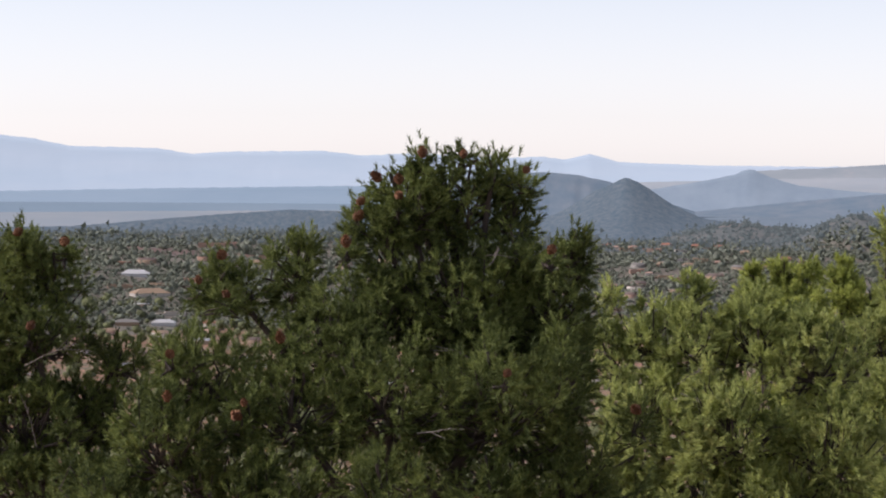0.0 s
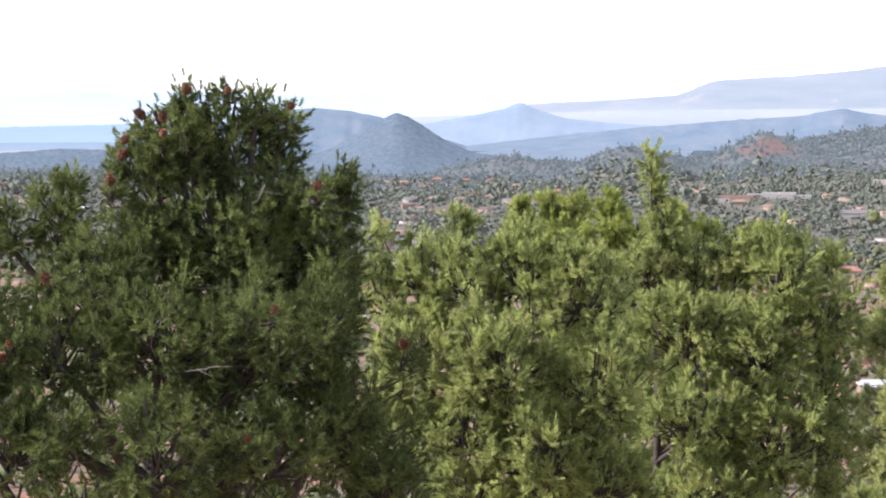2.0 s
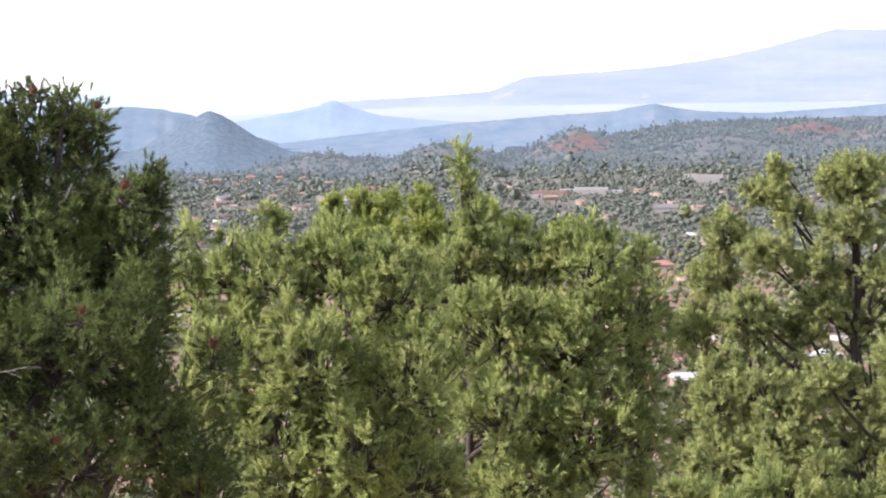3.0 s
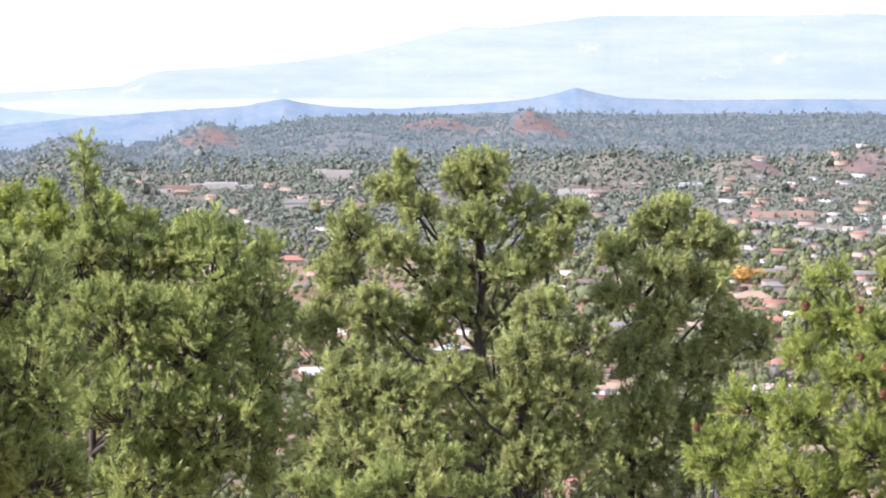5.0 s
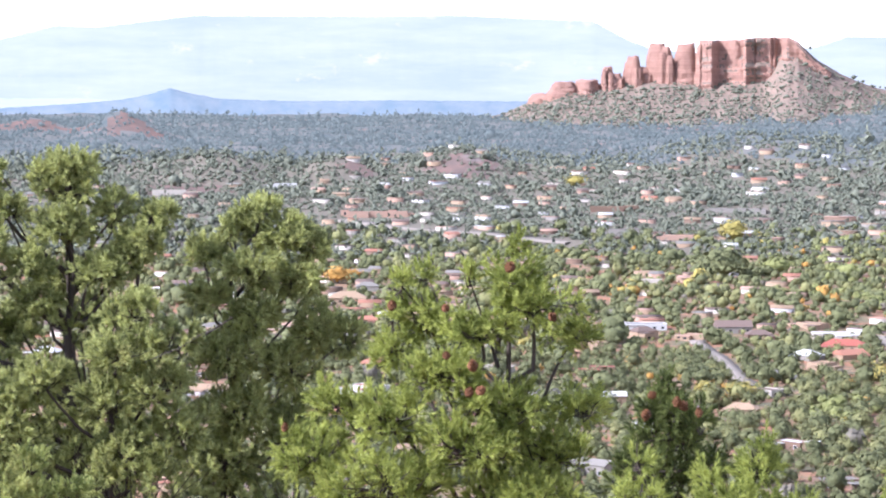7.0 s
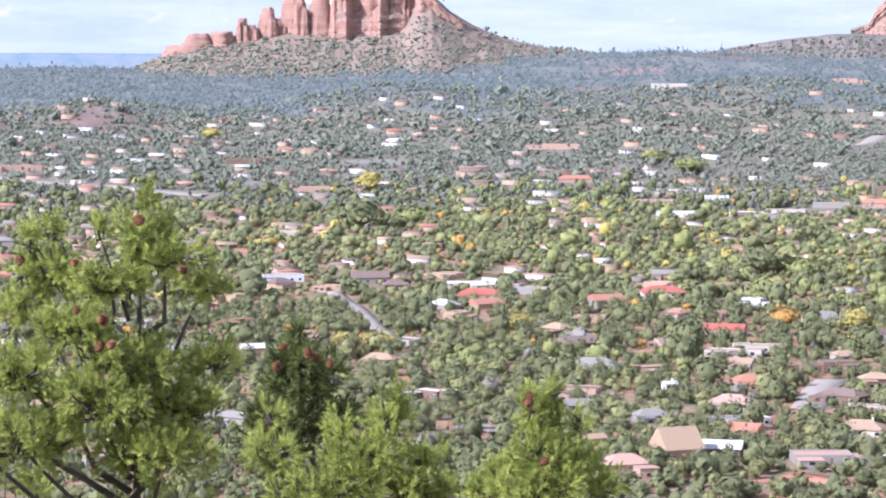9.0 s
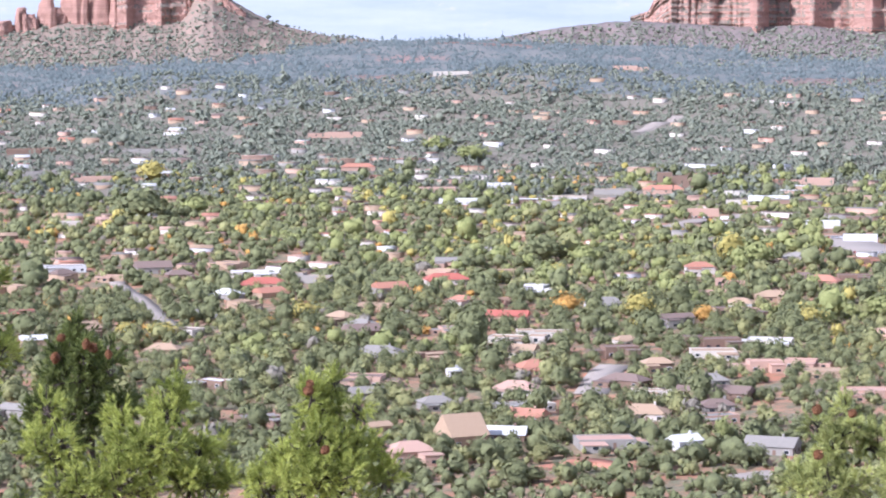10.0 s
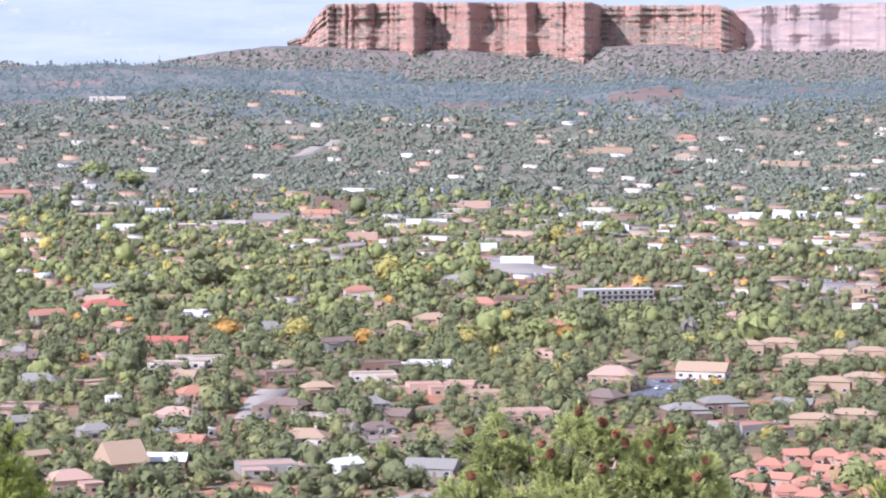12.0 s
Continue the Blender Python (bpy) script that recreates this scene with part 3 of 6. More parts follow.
def conifer(name, label, dist, foot_az, lobes, mat, tuft, size, clump, dense, seed, cones=(), limb_r=0.03, squash=0.9, fingers=0.75, bare=(), stems=()):
    """A tree from its boughs: each of (azimuth, elevation, half width, half height in degrees, nearer by metres).
    Trunk, limbs to the boughs, twigs in clumps and tufts of needles along them."""
    rng = np.random.default_rng(seed)
    foot = ground_at(foot_az, dist)
    over = [l for l in lobes if abs(l[0] - foot_az) < l[2]] or sorted(lobes, key=lambda l: abs(l[0] - foot_az))[:1]
    tree_top = max(place(l[0], l[1] + 0.6 * l[3], dist)[2] for l in over)
    root = new(name)
    root.location = foot
    bpy.context.view_layer.update()
    root.matrix_world = Matrix.Translation(foot)
    tagged(root, label, "tree", "treetops below the viewpoint")
    spots, ways, scale, twigs, limbs = [], [], [], [], []
    low = min(l[1] for l in lobes)
    everything = list(lobes) + [(a, e - 0.22, 0.34, 0.3, n - 0.12, 0.6) for a, e, n in cones]
    az_mid = sum(l[0] for l in lobes) / len(lobes)
    span = max(abs(l[0] - az_mid) for l in lobes)
    zlow = place(az_mid, low, dist)[2]
    k = 0
    while zlow - 0.35 > foot[2] + 0.7:      # the skirt of boughs that goes on down to the ground
        zlow -= 0.42
        for a in (-0.6, 0.4):
            everything.append((az_mid + a * span, math.degrees(math.atan2(zlow - EYE.z, dist)), 0.55 * span + 0.6, 1.6, (-0.25, 0.1, 0.3)[k % 3], 0.2))
            k += 1
    head = np.array([foot[0], foot[1], tree_top - 0.25])
    lead = place(foot_az, 0, dist)
    for lobe in everything:
        az, el, rx, rz, near = lobe[:5]
        thin = lobe[5] if len(lobe) > 5 else 1.0
        d = dist - near
        c = place(az, el, d)
        hx, hz = math.radians(rx) * d, math.radians(rz) * d
        ax = np.array([max(hx - 0.12 * clump, 0.03), max(hx - 0.12 * clump, 0.03) * squash, max(hz - 0.22 * clump, 0.04)])
        area = 4 * math.pi * (hx * hx + 2 * hx * hz) / 3
        n = max(3, int(area * dense * thin * 0.56))
        u = rng.normal(size=(n, 3))
        u[:, 2] += 0.25
        u /= np.linalg.norm(u, axis=1, keepdims=True)
        depth = 1 - 0.5 * rng.random(n) ** 1.8
        lump = np.array([noise.noise(Vector((p * 2.1 + seed * 3.7)[:]) ) for p in u])
        ends = c + u * ax * (depth * (1.0 + 0.28 * lump))[:, None]
        up = u * 0.7 + np.array([0, 0, fingers * 0.7]) + rng.normal(size=(n, 3)) * 0.28
        up /= np.linalg.norm(up, axis=1, keepdims=True)
        long = clump * rng.uniform(0.6, 1.0, n)
        hub = ends - up * (0.22 * clump)
        plump = clump * rng.uniform(0.28, 0.46, n)
        for shoot in range(8):      # short shoots that bristle out of one rounded clump
            lean = up * 0.42 + rng.normal(size=(n, 3)) * 0.6
            lean /= np.linalg.norm(lean, axis=1, keepdims=True)
            for s in (0.45, 1.0):
                spots.append(hub + lean * (plump * s)[:, None] * np.array([0.85, 0.85, 1.3]) + rng.normal(size=(n, 3)) * clump * 0.03)
                ways.append(lean + 0.35 * up + rng.normal(size=(n, 3)) * 0.12)
                scale.append(size * (1.1 - 0.2 * s) * rng.uniform(0.85, 1.15, n))
        start = ends - up * (long * 0.6)[:, None]
        for i in range(n):
            inner = c + (ends[i] - c) * 0.25 - np.array([0, 0, hz * 0.35])
            twigs.append([(inner, 0.006), ((inner + start[i]) / 2 + rng.normal(size=3) * 0.02, 0.0045), (start[i], 0.0035), (ends[i], 0.002)])
        if len(limbs) >= len(lobes) and lobe[2] == 0.34:
            continue
        join_z = max(foot[2] + 0.6, c[2] - 0.35 - 0.5 * abs(az - foot_az) * math.radians(1) * dist)
        join = np.array([lead[0], lead[1], min(join_z, head[2] - 0.1)])
        limb_w = limb_r * min(1.0, 0.3 + rx / 0.8)
        mid = (join + c) / 2 + np.array([0, 0, -0.08]) + rng.normal(size=3) * 0.04
        limbs.append([(join, limb_w), ((join + mid) / 2 + rng.normal(size=3) * 0.02, limb_w * 0.8), (mid, limb_w * 0.62), ((mid + c) / 2 + rng.normal(size=3) * 0.02, limb_w * 0.45),
                      (c, limb_w * 0.3), (c + np.array([0, 0, hz * 0.75]) + rng.normal(size=3) * 0.02, limb_w * 0.14)])
    spots, ways, scale = np.concatenate(spots), np.concatenate(ways), np.concatenate(scale)
    v, f = many(tuft[0], tuft[1], spots, frames_along(ways, rng), np.repeat(scale[:, None], 3, 1))
    tagged(put("needles", v, f, mat, root), kind="stuff")
    v, f = tubes(twigs, 3)
    tagged(put("twig_work", v, f, BARK, root), kind="stuff")
    for line in limbs[:len(lobes)]:
        v, f = tubes([line], 6)
        put("limb", v, f, BARK, root)
    v, f = tubes(limbs[len(lobes):] or limbs[:1], 5)
    tagged(put("lower_bough", v, f, BARK, root), kind="stuff")
    for az0, el0, az1, el1 in bare:
        a, b = place(az0, el0, dist - 0.35), place(az1, el1, dist - 0.45)
        lines = [[(a, 0.0028), ((a + b) / 2 + rng.normal(size=3) * 0.012, 0.002), (b, 0.001)]]
        for _ in range(3):
            s = a + (b - a) * rng.uniform(0.3, 0.8)
            lines.append([(s, 0.0016), (s + (b - a) * 0.25 + rng.normal(size=3) * 0.03, 0.0007)])
        v, f = tubes(lines, 4)
        put("dead_twig", v, f, TWIG, root, "bare grey dead twig")
    for stem in stems:
        v, f = tubes([[(place(a, e, dist - 0.06) + rng.normal(size=3) * 0.012, 0.8 * r) for a, e, r in stem]], 7)
        put("stem", v, f, BARK, root)
    h = head[2] - foot[2]
    v, f = tubes([[(foot + (lead - foot) * np.array([1, 1, 0]) + np.array([0.05 * math.sin(3 * s + seed), 0.04 * math.cos(2.3 * s), h * s - 0.1 * (s == 0)]),
                    limb_r * 3.0 * (1 - s) + limb_r * 0.5) for s in np.linspace(0, 1, 14)]], 9)
    put("trunk", v, f, BARK, root)
    for az, el, near in cones:
        c = new("pine_cone", CONE_MESH)
        c.parent = root
        c.matrix_parent_inverse = root.matrix_world.inverted()
        c.matrix_world = Matrix.Translation(place(az, el, dist - near - 0.1)) @ Euler((rng.uniform(-1, 1), rng.uniform(-1, 1), rng.uniform(0, 6))).to_matrix().to_4x4() @ Matrix.Scale(rng.uniform(0.62, 0.92) * dist / 10, 4)
    return root


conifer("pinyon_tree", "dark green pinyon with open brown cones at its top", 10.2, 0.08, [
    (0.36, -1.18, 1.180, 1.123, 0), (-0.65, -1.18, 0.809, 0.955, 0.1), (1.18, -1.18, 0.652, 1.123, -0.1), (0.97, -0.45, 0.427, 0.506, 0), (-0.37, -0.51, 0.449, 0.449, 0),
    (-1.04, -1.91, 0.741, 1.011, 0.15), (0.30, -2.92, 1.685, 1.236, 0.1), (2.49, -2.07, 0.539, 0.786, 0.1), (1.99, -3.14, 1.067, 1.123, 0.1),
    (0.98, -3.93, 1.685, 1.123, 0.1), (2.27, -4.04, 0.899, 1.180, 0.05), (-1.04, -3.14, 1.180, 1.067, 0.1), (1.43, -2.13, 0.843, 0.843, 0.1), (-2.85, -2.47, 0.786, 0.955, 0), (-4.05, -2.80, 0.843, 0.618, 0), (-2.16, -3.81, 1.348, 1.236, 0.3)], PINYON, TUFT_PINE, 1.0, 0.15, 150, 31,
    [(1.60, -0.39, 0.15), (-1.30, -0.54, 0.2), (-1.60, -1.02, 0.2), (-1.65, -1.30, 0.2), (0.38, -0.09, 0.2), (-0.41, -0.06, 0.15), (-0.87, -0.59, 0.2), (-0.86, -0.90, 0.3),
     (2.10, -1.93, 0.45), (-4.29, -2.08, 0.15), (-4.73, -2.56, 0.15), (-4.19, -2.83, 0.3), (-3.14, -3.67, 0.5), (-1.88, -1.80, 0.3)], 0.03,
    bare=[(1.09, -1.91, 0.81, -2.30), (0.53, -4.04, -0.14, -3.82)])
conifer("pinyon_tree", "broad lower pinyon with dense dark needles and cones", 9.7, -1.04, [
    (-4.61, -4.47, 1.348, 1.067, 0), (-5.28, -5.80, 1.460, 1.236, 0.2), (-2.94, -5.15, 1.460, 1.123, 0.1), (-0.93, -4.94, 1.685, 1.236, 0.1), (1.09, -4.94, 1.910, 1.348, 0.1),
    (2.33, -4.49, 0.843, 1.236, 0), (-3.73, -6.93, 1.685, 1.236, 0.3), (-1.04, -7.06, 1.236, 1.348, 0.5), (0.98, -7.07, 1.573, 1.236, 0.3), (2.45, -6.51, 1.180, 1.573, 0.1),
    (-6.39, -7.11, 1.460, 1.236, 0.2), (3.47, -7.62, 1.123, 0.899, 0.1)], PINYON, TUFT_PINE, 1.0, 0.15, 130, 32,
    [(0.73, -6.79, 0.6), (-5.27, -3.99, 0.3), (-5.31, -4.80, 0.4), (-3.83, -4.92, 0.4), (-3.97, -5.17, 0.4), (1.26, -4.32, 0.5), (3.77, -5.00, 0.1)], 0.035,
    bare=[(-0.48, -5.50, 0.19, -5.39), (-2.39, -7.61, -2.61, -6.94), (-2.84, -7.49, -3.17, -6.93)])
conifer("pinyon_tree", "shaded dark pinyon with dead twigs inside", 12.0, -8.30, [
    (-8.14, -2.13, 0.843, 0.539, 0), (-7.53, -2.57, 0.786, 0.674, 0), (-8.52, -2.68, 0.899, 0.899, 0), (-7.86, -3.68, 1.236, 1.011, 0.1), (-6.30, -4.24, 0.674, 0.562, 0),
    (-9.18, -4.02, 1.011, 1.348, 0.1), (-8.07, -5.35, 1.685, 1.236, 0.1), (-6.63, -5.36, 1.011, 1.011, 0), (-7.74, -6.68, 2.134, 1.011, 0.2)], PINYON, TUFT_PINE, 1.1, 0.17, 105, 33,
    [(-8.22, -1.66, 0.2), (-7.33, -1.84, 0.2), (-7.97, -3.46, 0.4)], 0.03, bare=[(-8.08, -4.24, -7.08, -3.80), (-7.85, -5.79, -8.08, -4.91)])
conifer("juniper_tree", "bright olive-green juniper with feathery sprays", 14.0, 5.67, [
    (3.31, -2.90, 0.180, 0.539, 0), (3.32, -4.03, 0.562, 0.899, 0), (4.11, -3.70, 0.843, 0.899, 0), (4.92, -2.86, 0.315, 0.652, 0), (5.00, -3.82, 0.843, 0.955, 0.1), (6.13, -3.72, 1.011, 0.843, 0.1),
    (6.08, -2.99, 0.506, 0.506, 0), (7.37, -4.06, 1.067, 1.067, 0.2), (4.09, -5.16, 1.236, 1.067, 0.2), (5.67, -5.40, 1.348, 1.236, 0.4), (7.47, -5.75, 1.236, 1.236, 0.4),
    (4.98, -6.73, 1.236, 1.123, 0.3), (6.55, -7.08, 1.348, 1.236, 0.5), (3.62, -6.94, 1.123, 1.236, 0.1), (7.68, -7.76, 1.011, 0.899, 0.4), (5.19, -7.97, 1.236, 0.786, 0.4)],
    JUNIPER, TUFT_JUNIPER, 1.2, 0.15, 100, 41, (), 0.018, fingers=1.1,
    bare=[(4.60, -4.54, 5.11, -4.21), (4.66, -4.71, 5.05, -4.89), (5.53, -7.97, 5.79, -6.97), (5.64, -8.19, 5.19, -7.74)])
conifer("juniper_tree", "tall juniper with a thin leaning spire", 15.6, 8.64, [
    (8.62, -1.58, 0.124, 0.562, 0), (8.68, -2.11, 0.270, 0.494, 0), (8.78, -2.84, 0.472, 0.618, 0), (8.49, -3.62, 0.674, 0.674, 0.1), (9.51, -3.51, 0.843, 0.786, 0), (10.29, -3.40, 0.618, 0.562, 0),
    (11.02, -3.13, 0.562, 0.506, 0), (11.07, -3.85, 0.899, 0.899, 0.1), (12.08, -3.52, 0.393, 0.506, 0), (11.97, -4.42, 0.843, 0.899, 0.1), (9.28, -4.86, 1.236, 1.067, 0.3), (10.73, -5.20, 1.236, 1.067, 0.3),
    (11.96, -5.76, 0.786, 1.011, 0.1), (9.49, -6.43, 1.236, 1.123, 0.5), (11.07, -6.87, 1.236, 1.236, 0.4), (9.71, -7.88, 1.348, 0.899, 0.5), (12.07, -7.32, 0.786, 1.123, 0.1)],
    JUNIPER, TUFT_JUNIPER, 1.3, 0.16, 90, 42, (), 0.018, fingers=1.1,
    bare=[(11.07, -5.65, 11.74, -5.20), (9.72, -6.76, 9.61, -6.20), (7.46, -7.43, 7.52, -6.76)])
conifer("bright_pine", "bright green young pine behind the junipers", 24.0, 6.58, [
    (6.08, -2.42, 0.315, 0.281, 0), (6.70, -2.37, 0.449, 0.247, 0), (7.21, -2.38, 0.281, 0.281, 0), (6.70, -2.82, 0.899, 0.337, 0), (6.70, -3.38, 0.899, 0.449, 0)],
    PINE, TUFT_FAR, 1.1, 0.2, 55, 43, (), 0.04)
conifer("bright_pine", "bright green young pine with a pointed top", 24.5, 7.93, [
    (7.82, -2.27, 0.225, 0.270, 0), (7.83, -2.61, 0.449, 0.337, 0), (9.06, -2.50, 0.449, 0.315, 0), (9.73, -2.84, 0.337, 0.247, 0), (8.39, -2.95, 1.011, 0.393, 0), (10.74, -3.07, 0.449, 0.337, 0)],
    PINE, TUFT_FAR, 1.1, 0.2, 55, 44, (), 0.04)
conifer("open_pine", "open olive-green pinyon with dark crooked limbs", 25.0, 16.32, [
    (14.84, -1.74, 0.292, 0.292, 0), (14.62, -2.25, 0.584, 0.359, 0), (15.18, -2.64, 0.404, 0.382, 0.1), (16.36, -1.75, 0.584, 0.315, 0), (16.30, -2.25, 0.629, 0.382, 0), (15.74, -1.92, 0.247, 0.292, 0),
    (16.19, -2.93, 0.696, 0.404, 0.2), (17.20, -2.59, 0.404, 0.449, 0), (17.99, -2.71, 0.472, 0.315, 0), (17.76, -3.27, 0.562, 0.404, 0.1), (13.83, -3.03, 0.584, 0.517, 0), (14.61, -3.37, 0.584, 0.449, 0.3),
    (13.49, -3.93, 0.584, 0.517, 0), (15.51, -3.71, 0.517, 0.404, 0.3), (16.86, -3.83, 0.584, 0.382, 0.3), (14.16, -4.60, 0.674, 0.517, 0.3), (13.15, -4.93, 0.517, 0.674, 0.1),
    (15.28, -4.83, 0.517, 0.404, -0.3), (16.24, -3.94, 0.562, 0.382, -0.3), (15.73, -4.44, 0.517, 0.382, 0.2), (16.86, -4.61, 0.584, 0.382, -0.2), (17.43, -3.60, 0.472, 0.337, 0.1)],
    OLIVE, TUFT_FAR, 0.95, 0.17, 98, 51, (), 0.026, fingers=0.6, bare=[(14.72, -5.62, 13.93, -4.60), (16.41, -4.61, 16.75, -3.94)],
    stems=[[(16.46, -9.2, 0.06), (16.42, -7.57, 0.052), (16.30, -5.9, 0.045), (16.28, -5.1, 0.038), (16.40, -3.75, 0.028), (16.28, -2.9, 0.02), (16.3, -2.0, 0.01)],
           [(16.3, -6.2, 0.03), (15.5, -5.75, 0.024), (14.8, -5.5, 0.02), (14.3, -4.9, 0.016), (13.95, -4.3, 0.012), (13.6, -3.3, 0.006)],
           [(16.3, -4.5, 0.018), (15.6, -3.9, 0.013), (15.2, -3.0, 0.009), (14.9, -2.2, 0.005)], [(16.35, -4.1, 0.016), (16.9, -3.4, 0.011), (17.3, -2.8, 0.006)],
           [(17.3, -9.0, 0.042), (17.5, -7.4, 0.036), (17.85, -5.7, 0.03), (17.65, -4.4, 0.022), (17.7, -3.5, 0.015), (18.0, -2.6, 0.006)],
           [(17.85, -6.0, 0.022), (18.5, -5.45, 0.017), (19.0, -5.1, 0.013), (19.5, -4.75, 0.007)]])
conifer("open_pine", "olive-green pinyon with a flat spreading crown", 25.6, 19.56, [
    (20.07, -2.65, 0.517, 0.292, 0), (19.56, -2.99, 0.472, 0.337, 0), (20.46, -3.10, 0.696, 0.404, 0), (21.07, -3.38, 0.382, 0.337, 0), (18.94, -3.44, 0.472, 0.382, 0), (19.90, -3.77, 0.674, 0.449, 0.3),
    (20.80, -4.05, 0.584, 0.449, 0.1), (19.00, -4.28, 0.517, 0.404, 0.2), (19.90, -4.72, 0.674, 0.517, 0.2), (21.13, -4.94, 0.584, 0.517, 0), (21.81, -5.16, 0.382, 0.449, 0), (19.34, -5.51, 0.674, 0.517, 0.3),
    (20.58, -5.73, 0.674, 0.584, 0.1), (19.56, -6.52, 0.786, 0.584, 0.3), (20.69, -6.85, 0.674, 0.674, 0.1), (19.34, -7.52, 0.786, 0.674, 0.3)],
    OLIVE, TUFT_FAR, 0.95, 0.17, 90, 52, (), 0.024, fingers=0.6,
    stems=[[(19.2, -9.2, 0.05), (19.33, -7.9, 0.044), (19.45, -6.6, 0.038), (19.56, -5.66, 0.032), (19.9, -4.2, 0.022), (20.0, -2.9, 0.009)],
           [(19.55, -6.0, 0.022), (20.3, -5.2, 0.016), (20.8, -4.7, 0.010), (21.1, -4.0, 0.005)], [(19.6, -5.3, 0.016), (19.1, -4.5, 0.011), (18.9, -3.6, 0.006)]])
conifer("open_pine", "shorter olive pinyon between taller crowns", 23.5, 17.19, [
    (17.54, -4.61, 0.674, 0.449, 0), (17.31, -5.40, 0.786, 0.517, 0.2), (18.32, -5.18, 0.584, 0.517, 0), (17.99, -6.07, 0.786, 0.584, 0.2), (17.08, -6.41, 0.674, 0.584, 0.2), (18.44, -6.97, 0.674, 0.674, 0.1),
    (17.42, -7.42, 0.899, 0.674, 0.2), (15.73, -5.96, 0.584, 0.584, 0.3), (14.60, -6.18, 0.899, 0.674, 0.2), (13.70, -6.17, 0.786, 0.899, 0), (15.05, -7.07, 1.011, 0.674, 0.3), (13.92, -7.40, 1.011, 0.786, 0.2)],
    OLIVE, TUFT_FAR, 0.95, 0.17, 66, 53, (), 0.024, fingers=0.6, bare=[(17.76, -5.62, 19.11, -4.95), (18.32, -6.63, 19.11, -6.07)])
conifer("juniper_bush", "low light-green juniper with upright sprays", 12.5, 15.05, [
    (15.61, -7.58, 0.449, 0.449, 0), (14.37, -7.74, 0.404, 0.449, 0), (15.05, -7.97, 1.011, 0.449, 0.1), (16.18, -8.08, 0.562, 0.337, 0), (13.02, -8.00, 0.674, 0.292, 0), (13.92, -8.18, 1.011, 0.449, 0.1)],
    JUNIPER, TUFT_JUNIPER, 1.1, 0.13, 110, 54, (), 0.02, fingers=1.2)
conifer("young_pine", "fresh yellow-green pine carrying brown cones", 14.0, 24.74, [
    (25.09, -3.29, 0.315, 0.292, 0), (25.01, -3.85, 0.674, 0.449, 0), (25.41, -4.41, 0.955, 0.472, 0.1), (24.17, -3.97, 0.225, 0.359, 0), (23.33, -3.86, 0.202, 0.315, 0), (22.82, -4.08, 0.292, 0.337, 0), (23.27, -4.64, 0.696, 0.517, 0),
    (26.25, -4.97, 0.472, 0.449, 0), (24.40, -4.98, 0.786, 0.472, 0.2), (22.71, -5.32, 0.584, 0.472, 0), (23.61, -5.77, 0.899, 0.562, 0.3), (24.96, -6.43, 0.955, 0.562, 0.2), (26.31, -6.36, 0.629, 0.449, 0),
    (21.58, -6.33, 0.629, 0.472, 0), (22.60, -6.66, 0.955, 0.629, 0.3), (24.18, -7.22, 1.180, 0.674, 0.4), (25.75, -7.32, 0.955, 0.584, 0.1), (21.13, -7.34, 0.899, 0.629, 0.2), (22.48, -7.89, 1.348, 0.674, 0.4), (25.19, -8.10, 1.348, 0.562, 0.3)],
    PINE, TUFT_PINE, 1.15, 0.16, 125, 61,
    [(22.65, -4.48, 0.2), (23.70, -4.53, 0.2), (25.80, -4.69, 0.3), (24.24, -5.65, 0.5), (24.17, -6.16, 0.5), (24.40, -6.13, 0.5), (20.56, -6.85, 0.3), (23.72, -5.45, 0.4), (24.95, -3.72, 0.3)], 0.019)
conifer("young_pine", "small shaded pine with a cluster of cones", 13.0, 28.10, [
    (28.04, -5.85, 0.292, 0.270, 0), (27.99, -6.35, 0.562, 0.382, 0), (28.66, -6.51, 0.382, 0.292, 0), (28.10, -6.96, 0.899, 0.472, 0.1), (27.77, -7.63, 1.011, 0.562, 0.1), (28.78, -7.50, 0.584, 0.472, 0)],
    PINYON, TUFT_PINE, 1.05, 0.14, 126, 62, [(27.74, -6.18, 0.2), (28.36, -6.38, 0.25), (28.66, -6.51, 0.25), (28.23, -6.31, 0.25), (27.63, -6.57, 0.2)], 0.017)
conifer("young_pine", "rounded yellow-green pine bush", 12.2, 29.33, [
    (29.89, -7.15, 0.247, 0.202, 0), (29.78, -7.60, 0.629, 0.404, 0), (28.87, -7.71, 0.359, 0.382, 0), (27.46, -7.49, 0.359, 0.337, 0), (27.52, -8.21, 0.674, 0.517, 0.1), (29.33, -8.22, 0.955, 0.517, 0.1), (30.46, -8.21, 0.517, 0.449, 0),
    (28.65, -8.89, 1.180, 0.584, 0.2), (30.35, -8.88, 0.955, 0.517, 0.1)], PINE, TUFT_PINE, 1.05, 0.14, 126, 63, (), 0.017)
